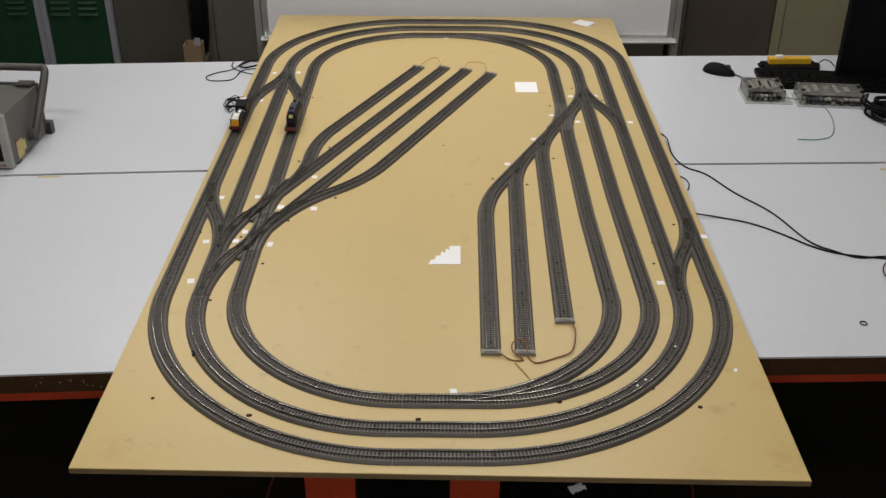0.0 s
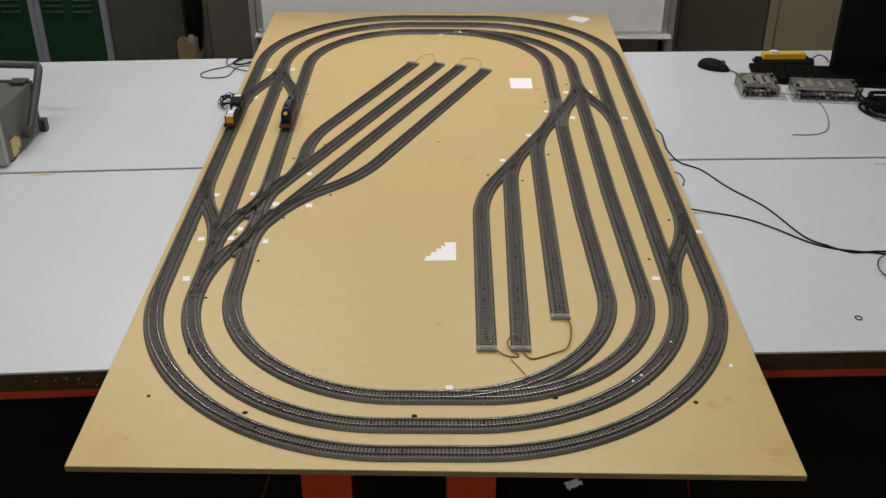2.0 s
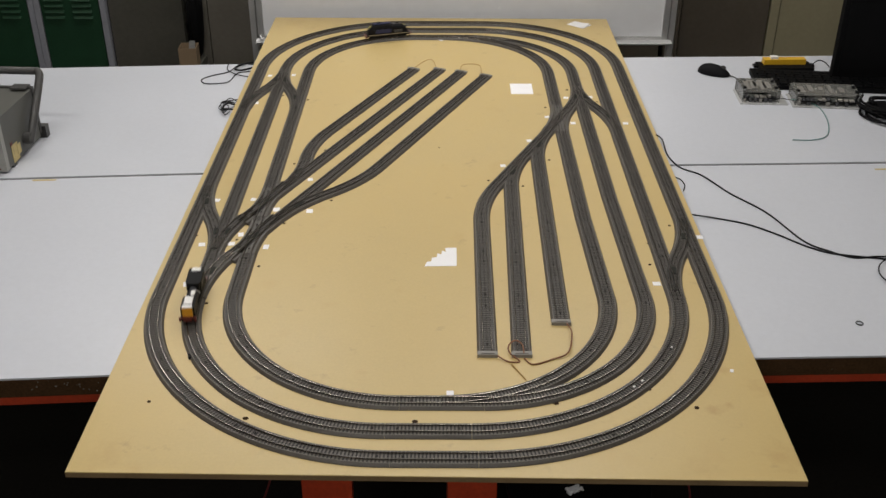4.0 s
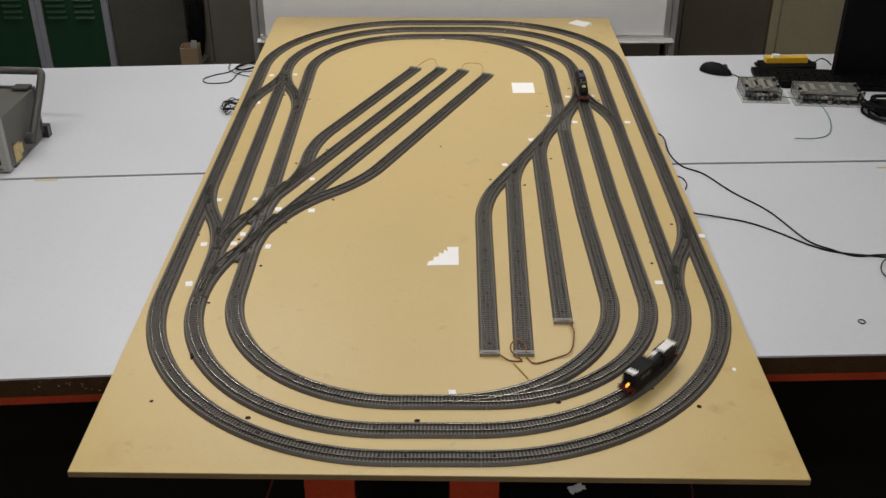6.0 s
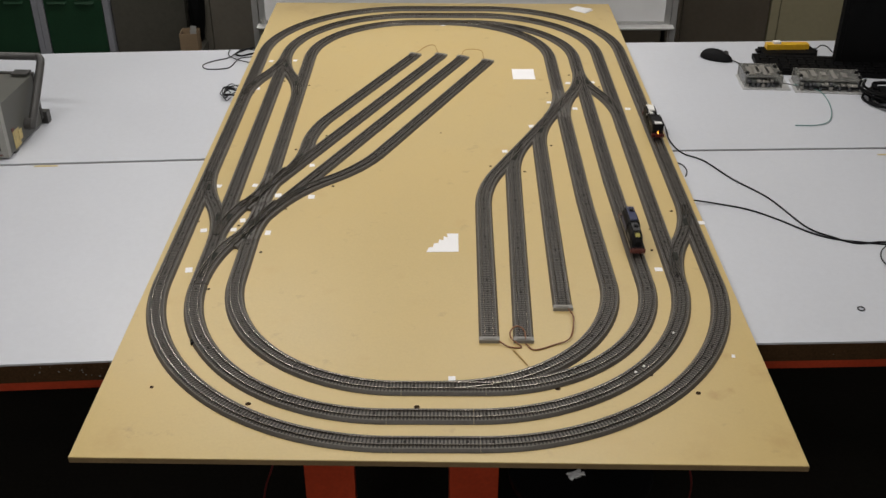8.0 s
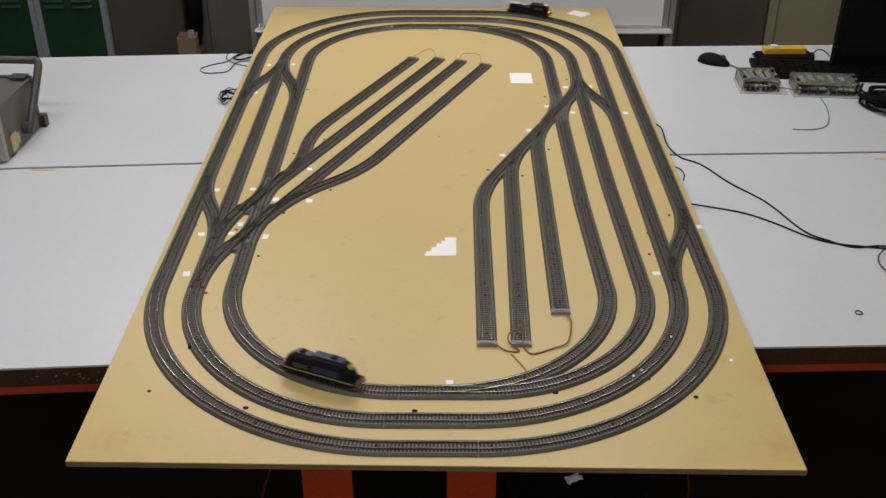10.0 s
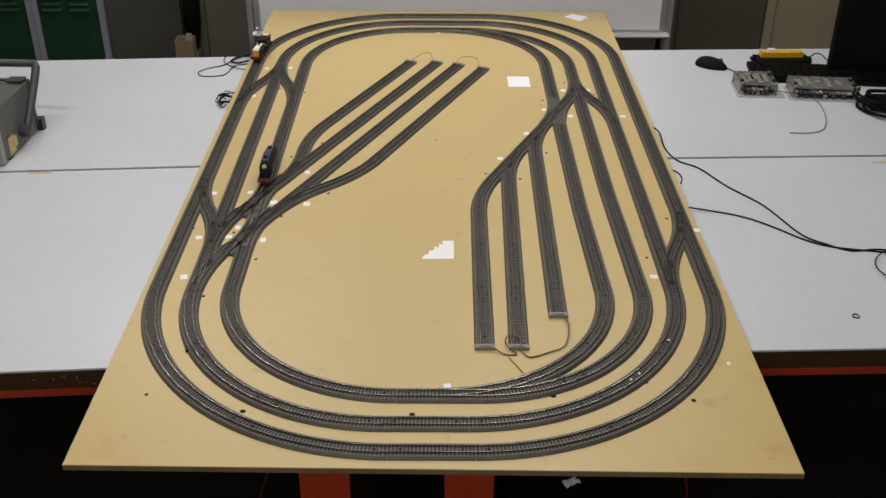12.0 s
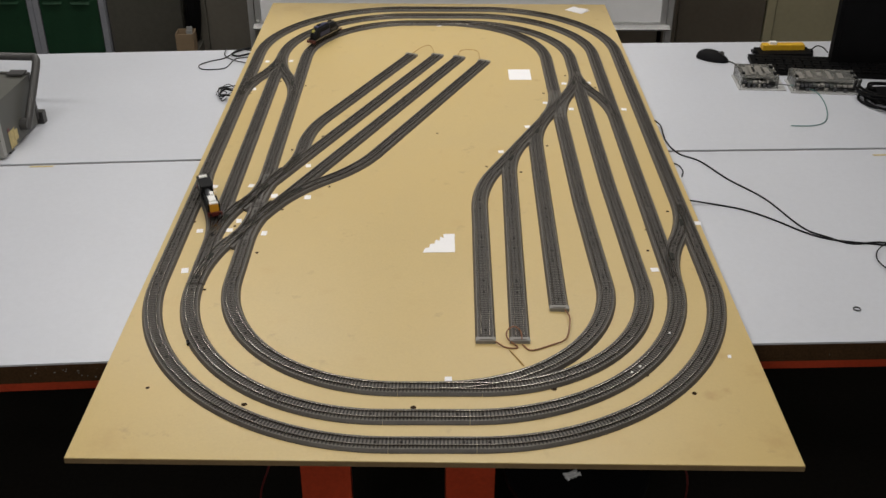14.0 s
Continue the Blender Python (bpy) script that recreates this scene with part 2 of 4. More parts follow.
# ---- the room ----
def room():
    x0, x1, y0, y1 = -4.5, 4.5, -4.0, 4.4
    tagged(part("floor", boxed(x0, x1, y0, y1, -0.1, 0), M_FLOOR), "dark vinyl floor under the tables", "floor", kind="structure")
    tagged(part("ceiling", boxed(x0, x1, y0, y1, CEILING, CEILING + 0.1), M_CEIL), "plain white painted ceiling", "ceiling", kind="structure")
    for name, b in (("wall_north", (x0, x1, y1, y1 + 0.15, 0, CEILING)), ("wall_south", (x0, x1, y0 - 0.15, y0, 0, CEILING)),
                    ("wall_west", (x0 - 0.15, x0, y0, y1, 0, CEILING)), ("wall_east", (x1, x1 + 0.15, y0, y1, 0, CEILING))):
        tagged(part(name, boxed(*b), M_WALL), "plain painted wall of the room", "wall", kind="structure")
    for x, y, watts in LAMPS:
        t = thing("ceiling_light", (x, y, CEILING), 0, "assumed long white ceiling lamp out of view, switched on", "lamp", "ceiling lamps")
        part("housing", boxed(-0.65, 0.65, -0.1, 0.1, -0.05, -0.002), M_CEIL, t, bevel=0.004)
        part("diffuser", boxed(-0.62, 0.62, -0.085, 0.085, -0.058, -0.052), M_LAMP, t)
        ld = bpy.data.lights.new("lamp", "AREA")
        ld.shape, ld.size, ld.size_y, ld.energy, ld.color = "RECTANGLE", 1.24, 0.17, watts, (1.0, 0.97, 0.92)
        lo = new("lamp", ld)
        lo.matrix_basis = pose(x, y, CEILING - 0.062)


# ---- tables ----
TILT = 2.7
JOINT = (-0.075, 0.324)


def table(name, u0, u1, v0, v1, label, legs, turn):
    """One worktable, turned about the joint of the tables: u along the front edge, v away from it."""
    t = thing(name, (*JOINT, 0), turn, label, "table", "white worktables")
    part("tabletop", boxed(u0, u1, v0 + 0.0005, v1 - 0.0005, TABLE_TOP - 0.004, TABLE_TOP), M_WHITE, t, "white laminate top", bevel=0.0018)
    part("core", boxed(u0 + 0.001, u1 - 0.001, v0, v1, TABLE_TOP - 0.044, TABLE_TOP - 0.0042), M_EDGE, t, "dark brown wooden edge", bevel=0.002)
    for a, b, c, d in ((u0 + 0.02, u1 - 0.02, v0 + 0.026, v0 + 0.056), (u0 + 0.02, u1 - 0.02, v1 - 0.056, v1 - 0.026)):
        part("rail", boxed(a, b, c, d, TABLE_TOP - 0.082, TABLE_TOP - 0.0445), M_RED, t, "red enamelled steel rail", bevel=0.003)
    if v0 == 0.0:
        rnd, bm = random.Random(11), bmesh.new()
        for i in range(18):
            u, w = (rnd.gauss(-0.62, 0.05) if u0 < 0 else rnd.uniform(u0 + 0.3, u1)), rnd.uniform(0.0005, 0.0018)
            z = TABLE_TOP - rnd.uniform(0.008, 0.036)
            box(bm, u - w, u + w, -0.0006, -0.0001, z - w * 0.6, z + w * 0.6)
        tagged(part("paint_fleck", bm, M_ENDCAP, t, "splashed pale paint flecks on the wooden edge"), kind="stuff")
    for lx in legs:
        for ly in (v0 + 0.022, v1 - 0.082):
            part("leg", boxed(lx - 0.052, lx + 0.052, ly, ly + 0.06, 0.02, TABLE_TOP - 0.083), M_RED, t, "red enamelled steel leg", bevel=0.004)
            part("foot", boxed(lx - 0.045, lx + 0.045, ly + 0.005, ly + 0.055, 0.0, 0.0195), M_BLACK, t, bevel=0.003)


def tables():
    seam = 0.866
    for u0, u1, legs, turn, back in ((-2.2, -0.002, (-2.1, -0.152), 4.0, 1.697), (0.002, 2.2, (0.152, 2.1), 2.0, 1.709)):
        table("worktable", u0, u1, 0.0, seam - 0.005, "white laminate worktable with brown edge and red frame", legs, turn)
        table("worktable", u0, u1, seam + 0.005, back, "white laminate worktable pushed against another table", legs, turn)


# ---- baseboard ----
def baseboard_sheet():
    t = thing("plywood_board", (0, 1.22, BOARD_TOP - 0.0115), 0, "tan hardboard sheet carrying the model railway", "board")
    c = [(-0.609, -1.2126), (0.612, -1.2279), (0.611, 1.2215), (-0.614, 1.231)]
    bm = bmesh.new()
    prism(bm, c, 0.0, 0.0095)
    part("core", bm, M_BOARD_EDGE, t, "raw dark sheet edge")
    bm = bmesh.new()
    prism(bm, [(x * 0.9993, y * 0.9997) for x, y in c], 0.0096, 0.0115)
    part("face", bm, M_BOARD, t, "smooth tan face")


room()
tables()
baseboard_sheet()


# ---- model railway ----
R1, R2, R3, RT = 0.360, 0.4375, 0.515, 0.4375
CX, YN, YF = 0.0643, 0.549, 1.857
TA = 24.287
SN, CS = math.sin(radians(TA)), math.cos(radians(TA))
X1, X2, X3 = CX + R3, CX + R2, CX + R1
XD = X3 - 0.0775
YL, YR, YT, YE = 1.065, 0.537, 1.8945, 1.757
YD = 0.530
# each end of each loop: side of the straight, corner radius, height of the straight between the corners
NEAR_W = {1: 0.505, 2: 0.415, 3: 0.360}
NEAR_E = {1: 0.505, 2: 0.4375, 3: 0.345}
FAR_W = {1: 0.46, 2: 0.40, 3: 0.338}
FAR_E = {1: 0.435, 2: 0.385, 3: 0.345}
NEAR_Y = {1: 0.040, 2: 0.1115, 3: 0.189}
FAR_Y = {1: 2.372, 2: 2.2945, 3: 2.217}
SIDE = {1: X1, 2: X2, 3: X3}
XE = 0.433
STRAIGHT = 0.1883


def line(p, q):
    return ("L", tuple(p), tuple(q))


def arc(c, r, a0, a1):
    return ("A", tuple(c), r, a0, a1)


def seg_length(s):
    return math.dist(s[1], s[2]) if s[0] == "L" else abs(radians(s[4] - s[3])) * s[2]


def seg_at(s, u):
    """Place and heading (degrees) u metres along a segment."""
    if s[0] == "L":
        d = Vector(s[2]) - Vector(s[1])
        return Vector(s[1]) + d.normalized() * u, math.degrees(math.atan2(d.y, d.x))
    way = 1 if s[4] > s[3] else -1
    a = s[3] + way * math.degrees(u / s[2])
    return Vector(s[1]) + s[2] * Vector((math.cos(radians(a)), math.sin(radians(a)))), a + 90 * way


def stations(s, step, u0=0.0, u1=None):
    length = seg_length(s) if u1 is None else u1
    n = max(1, round((length - u0) / step))
    return [seg_at(s, u0 + (length - u0) * i / n) for i in range(n + 1)]


def sweep(bm, s, profile, base, step=0.02, trim=0.0003):
    """Extrude a closed profile of (across, up) along a segment."""
    rings = []
    for p, h in stations(s, step if s[0] == "A" else 9.0, trim, seg_length(s) - trim):
        side = Vector((math.sin(radians(h)), -math.cos(radians(h))))
        rings.append([bm.verts.new((*(p + a * side - base), z)) for a, z in profile])
    n = len(profile)
    for u, v in zip(rings, rings[1:]):
        for k in range(n):
            bm.faces.new((u[k], v[k], v[(k + 1) % n], u[(k + 1) % n]))
    bm.faces.new(rings[0])
    bm.faces.new(rings[-1][::-1])


BED = [(-0.020, 0.0), (-0.0193, 0.002), (-0.0158, 0.0066), (0.0158, 0.0066), (0.0193, 0.002), (0.020, 0.0)]


def rail_profile(x, lift):
    """Foot, web and a slightly crowned head."""
    half = [(0.0011, 0.0066), (0.0005, 0.0076), (0.0005, 0.0088), (0.001, 0.0092), (0.001, 0.0098), (0.0008, 0.0101), (0.0003, 0.0102)]
    return [(x - a, z + lift) for a, z in half] + [(x + a, z + lift) for a, z in half[::-1]]


def lay(t, s, base, lift=0.0):
    """Roadbed, sleepers, two rails and centre studs of one stretch of track."""
    bm = bmesh.new()
    sweep(bm, s, [(a, z + (lift if z > 0.003 else 0)) for a, z in BED], base)
    bed = part("roadbed", bm, M_BED, t, "grey moulded plastic roadbed")
    # same plastic, given a lighter colour on the top face than the shoulders
    bed.data.materials.append(M_BEDTOP)
    for p in bed.data.polygons:
        if abs(p.normal.z) > 0.9 and p.center.z > 0.003:
            p.material_index = 1
    bm, studs = bmesh.new(), bmesh.new()
    n = max(2, round(seg_length(s) / 0.0066))
    for i in range(n):
        p, h = seg_at(s, seg_length(s) * (i + 0.5) / n)
        m = pose(*(p - base), 0, 0, 0, h)
        box(bm, -0.0016, 0.0016, -0.0142, 0.0142, 0.0062 + lift, 0.0073 + lift, m)
        box(studs, -0.0007, 0.0007, -0.0006, 0.0006, 0.0072 + lift, 0.0084 + lift, m)
    tagged(part("sleeper_strip", bm, M_TIE, t, "dark brown moulded sleepers"), kind="stuff")
    tagged(part("stud_strip", studs, M_STUD, t), kind="stuff")
    for x in (-0.00825, 0.00825):
        bm = bmesh.new()
        sweep(bm, s, rail_profile(x, lift), base)
        part("rail", bm, M_RAIL, t, "thin steel rail")
    for u in (0.022, seg_length(s) - 0.022):
        if seg_length(s) > 0.07:
            p, h = seg_at(s, u)
            part("screw", boxed(-0.0025, 0.0025, -0.0022, 0.0022, 0.0072 + lift, 0.0084 + lift, m=pose(*(p - base), 0, 0, 0, h)), M_STUD, t)


def section(s, name="track_section", label="grey model railway track section laid on the board", lift=0.0):
    p, _ = seg_at(s, seg_length(s) / 2)
    t = thing(name, (*p, BOARD_TOP), 0, label, "model track", "track sections")
    lay(t, s, p, lift)


def run(s):
    """A long stretch, cut into sections."""
    if seg_length(s) < 0.004:
        return
    if s[0] == "L":
        n = max(1, round(seg_length(s) / STRAIGHT))
        pts = [Vector(s[1]).lerp(Vector(s[2]), i / n) for i in range(n + 1)]
        for a, b in zip(pts, pts[1:]):
            section(line(a, b), label="straight grey model railway track section on the board")
    else:
        n = max(1, round(abs(s[4] - s[3]) / 30))
        for i in range(n):
            section(arc(s[1], s[2], s[3] + (s[4] - s[3]) * i / n, s[3] + (s[4] - s[3]) * (i + 1) / n), label="curved grey model railway track section on the board")


def branch(toe, heading, side):
    """The diverging arc of a turnout; side 1 turns left, -1 right."""
    h = radians(heading)
    c = Vector(toe) + RT * side * Vector((-math.sin(h), math.cos(h)))
    a0 = heading - 90 * side
    return arc(c, RT, a0, a0 + TA * side)


def turnout(toe, heading, sides, length=STRAIGHT):
    h = radians(heading)
    t = thing("turnout" if len(sides) == 1 else "three_way_turnout", (*toe, BOARD_TOP), 0,
              "grey model railway turnout with one diverging branch" if len(sides) == 1 else "grey three-way model railway turnout on the board", "model turnout", "turnouts")
    base = Vector(toe)
    lay(t, line(toe, base + length * Vector((math.cos(h), math.sin(h)))), base)
    for k, side in enumerate(sides):
        s = branch(toe, heading, side)
        lay(t, s, base, 0.0004 * (k + 1))
        p, hh = seg_at(s, 0.105)
        frog = boxed(-0.014, 0.014, -0.005, 0.005, 0.0075, 0.0093, m=pose(*(p - base), 0, 0, 0, hh - TA * side * 0.25))
        part("frog_plate", frog, M_FROG, t, "dark plastic frog plate", bevel=0.0006)
        for x in (-0.0035, 0.0035):
            bm = bmesh.new()
            sweep(bm, arc(s[1], s[2], s[3] + (s[4] - s[3]) * 0.12, s[3] + (s[4] - s[3]) * 0.4), rail_profile(x, 0.0006), base)
            part("point_blade", bm, M_RAIL, t, "slim steel point blade")


def crossing(c, half=0.094):
    """A double slip where a slanting track crosses an upright one."""
    c = Vector(c)
    d = Vector((SN, CS))
    t = thing("double_slip", (*c, BOARD_TOP), 0, "grey double-slip crossing of two model tracks", "model turnout", "turnouts")
    up = Vector((0, 1))
    lay(t, line(c - up * half, c + up * half), c)
    lay(t, line(c - d * half, c + d * half), c, 0.0004)
    part("frog_plate", boxed(-0.02, 0.02, -0.0065, 0.0065, 0.0075, 0.0096, m=pose(0, 0, 0, 0, 0, 90 - TA / 2)), M_FROG, t, "dark plastic frog plate", bevel=0.0006)
    for s in (arc(c + Vector((RT, -half)), RT, 180, 180 - TA), arc(c + Vector((-RT, half)), RT, 0, -TA)):
        bm = bmesh.new()
        sweep(bm, s, [(a, z + (0.0008 if z > 0.003 else 0)) for a, z in BED], c)
        part("slip_roadbed", bm, M_BED, t, "grey moulded plastic roadbed")
        for x in (-0.00825, 0.00825):
            bm = bmesh.new()
            sweep(bm, s, rail_profile(x, 0.0008), c)
            part("slip_rail", bm, M_RAIL, t, "thin steel rail")


def end_cap(p, heading):
    t = thing("track_end_cap", (*p, BOARD_TOP), heading, "light grey plastic end piece of a siding", "track end", "siding ends")
    bm = bmesh.new()
    box(bm, 0.0006, 0.013, -0.0195, 0.0195, 0.0, 0.0075)
    part("cap", bm, M_ENDCAP, t, bevel=0.002)
    part("lip", boxed(0.004, 0.010, -0.013, 0.013, 0.0077, 0.0092), M_ENDCAP, t)


def near_end(k):
    """West corner, short straight and east corner of loop k at the near end."""
    r, q, y = NEAR_W[k], NEAR_E[k], NEAR_Y[k]
    xe = XE if k == 3 else SIDE[k]
    a, b = (-SIDE[k] + r, y + r), (xe - q, y + q)
    return arc(a, r, 180, 270), line((a[0], y), (b[0], y)), arc(b, q, 270, 360)


def far_end(k):
    r, q, y = FAR_E[k], FAR_W[k], FAR_Y[k]
    a, b = (SIDE[k] - r, y - r), (-SIDE[k] + q, y - q)
    return arc(a, r, 0, 90), line((a[0], y), (b[0], y)), arc(b, q, 90, 180)


def straight_ends(k, east):
    """Where the long straight of loop k starts and ends."""
    if east:
        return NEAR_Y[k] + NEAR_E[k], FAR_Y[k] - FAR_E[k]
    return NEAR_Y[k] + NEAR_W[k], FAR_Y[k] - FAR_W[k]


def railway():
    D = Vector((SN, CS))
    NORMAL = Vector((CS, -SN))
    # near and far curves of the three loops, with the short straights between them
    for k in (1, 2, 3):
        nw, near, ne = near_end(k)
        fe, far_line, fw = far_end(k)
        for s in (nw, near, ne, fe, far_line, fw):
            run(s)
    # curved turnouts to the inner straight
    for c, a, b in (((0.010, 0.534), 270, 360), ((XD - 0.345, 1.872), 90, 0)):
        for i in range(3):
            section(arc(c, 0.345, a + (b - a) * i / 3, a + (b - a) * (i + 1) / 3), *(("curved_turnout", "curved grey model railway turnout leaving the loop", 0.0005) if i == 0 else ("track_section", "curved grey model railway track section on the board", 0.0005)))
    # outer straight beside the west edge
    w1, w2, w3 = (straight_ends(k, False) for k in (1, 2, 3))
    e1, e2, e3 = (straight_ends(k, True) for k in (1, 2, 3))
    low = YL - 2 * RT * SN
    far = YT - 2 * RT * SN
    run(line((-X1, w1[0]), (-X1, YL - STRAIGHT)))
    turnout((-X1, YL), -90, (1,))
    run(line((-X1, YL), (-X1, far)))
    turnout((-X1, far), 90, (-1,))
    run(line((-X1, far + STRAIGHT), (-X1, w1[1])))
    # middle west straight
    turnout((-X2, YD), 90, (-1,), low - YD)
    turnout((-X2, low), 90, (1, -1))
    run(line((-X2, low + STRAIGHT), (-X2, YT - STRAIGHT)))
    turnout((-X2, YT), -90, (1, -1))
    run(line((-X2, YT), (-X2, w2[1])))
    # slanting yard tracks and their crossings with the inner west straight
    a2 = Vector((-X2 + RT * (1 - CS), low + RT * SN))
    a3 = Vector((-X2 + RT * (1 - CS), YD + RT * SN))
    x2 = a2 + D * ((-X3 - a2.x) / D.x)
    x3 = a3 + D * ((-X3 - a3.x) / D.x)
    x2.y -= 0.010
    x3.y -= 0.010
    half = 0.077
    crossing(x2, half)
    crossing(x3, half)
    if (x2 - D * half - a2).dot(D) > 0.004:
        run(line(a2, x2 - D * half))
    if (x3 - D * half - a3).dot(D) > 0.004:
        run(line(a3, x3 - D * half))
    run(line((-X3, w3[0]), (-X3, x3.y - half)))
    if x2.y - x3.y > 2 * half + 0.004:
        run(line((-X3, x3.y + half), (-X3, x2.y - half)))
    run(line((-X3, x2.y + half), (-X3, far)))
    turnout((-X3, far), 90, (1,))
    run(line((-X3, far + STRAIGHT), (-X3, w3[1])))
    slant = 90 - TA
    b2, b3 = x2 + D * half, x3 + D * half
    turnout(b2, slant, (1,))
    turnout(b3, slant, (-1,))
    for b, e in ((b2, 1.888), (b3, 1.868)):
        s = b + D * STRAIGHT
        q = b + D * ((e - b.y) / D.y)
        run(line(s, q))
        end_cap(q, slant)
    for b, side, e in ((b2, 1, 1.891), (b3, -1, 1.834)):
        first = branch(b, slant, side)
        p, h = seg_at(first, seg_length(first))
        if side < 0:
            q = p + 0.02 * Vector((math.cos(radians(h)), math.sin(radians(h))))
            run(line(p, q))
            p = q
        back = branch(p, h, -side)
        section(back, label="curved grey model railway track section on the board")
        p, h = seg_at(back, seg_length(back))
        q = p + D * ((e - p.y) / D.y)
        run(line(p, q))
        end_cap(q, slant)
    # east side: outer straight
    top = YR + 2 * RT * SN
    run(line((X1, e1[0]), (X1, top - STRAIGHT)))
    turnout((X1, top), -90, (-1,))
    run(line((X1, top), (X1, e1[1])))
    # second east straight
    foot = YE - 2 * RT * SN
    turnout((X2, YR), 90, (-1,))
    run(line((X2, YR + STRAIGHT), (X2, foot)))
    turnout((X2, foot), 90, (1,))
    run(line((X2, foot + STRAIGHT), (X2, e2[1])))
    # third east straight with the three-way turnout
    run(line((XE, e3[0]), (X3, 1.0)))
    run(line((X3, 1.0), (X3, YE - STRAIGHT)))
    turnout((X3, YE), -90, (1, -1))
    run(line((X3, YE), (X3, e3[1])))
    # inner east straight, its crossing, and the ladder of three sidings
    a = Vector((X3 - RT * (1 - CS), YE - RT * SN))
    x = a - D * ((a.x - XD) / D.x)
    half = 0.100
    crossing(x, half)
    run(line((0.355, 0.534), (XD, 0.9)))
    run(line((XD, 0.9), (XD, x.y - half)))
    run(line((XD, x.y + half), (XD, 1.872)))
    p = x - D * half
    lean = TA + 0.9
    L = Vector((math.sin(radians(lean)), math.cos(radians(lean))))
    for i, (ex, e) in enumerate(((0.2515, 0.452), (0.1655, 0.342), (0.0995, 0.342))):
        if i < 2:
            turnout(p, -90 - lean, (1,))
        else:
            section(branch(p, -90 - lean, 1), label="curved grey model railway track section on the board")
        s = branch(p, -90 - lean, 1)
        q, h = seg_at(s, seg_length(s))
        run(line(q, (ex, e)))
        end_cap((ex, e), math.degrees(math.atan2(e - q.y, ex - q.x)))
        p = p - L * STRAIGHT


railway()


# ---- trains (x forward, origin on the rail tops) ----
def wheelset(t, x, r=0.0055, label="spoked wheel"):
    bm = bmesh.new()
    for y in (-0.0078, 0.0078):
        bmesh.ops.create_cone(bm, cap_ends=True, segments=16, radius1=r, radius2=r, depth=0.0028, matrix=pose(x, y, r, 90))
    tube(bm, [(x, -0.007, r), (x, 0.007, r)], 0.0012, 6)
    part("wheelset", bm, M_ENGGREY, t, label)


def proportion(t, kx, ky, kz, foot):
    """Lengthen, widen and heighten the body of an engine; its wheels stay round."""
    for c in t.children:
        if c.name.startswith("wheelset"):
            continue
        m = c.matrix_basis.copy()
        c.matrix_basis = Matrix()
        for v in c.data.vertices:
            p = m @ v.co
            v.co = (p.x * kx, p.y * ky, foot + (p.z - foot) * kz if p.z > foot else p.z)


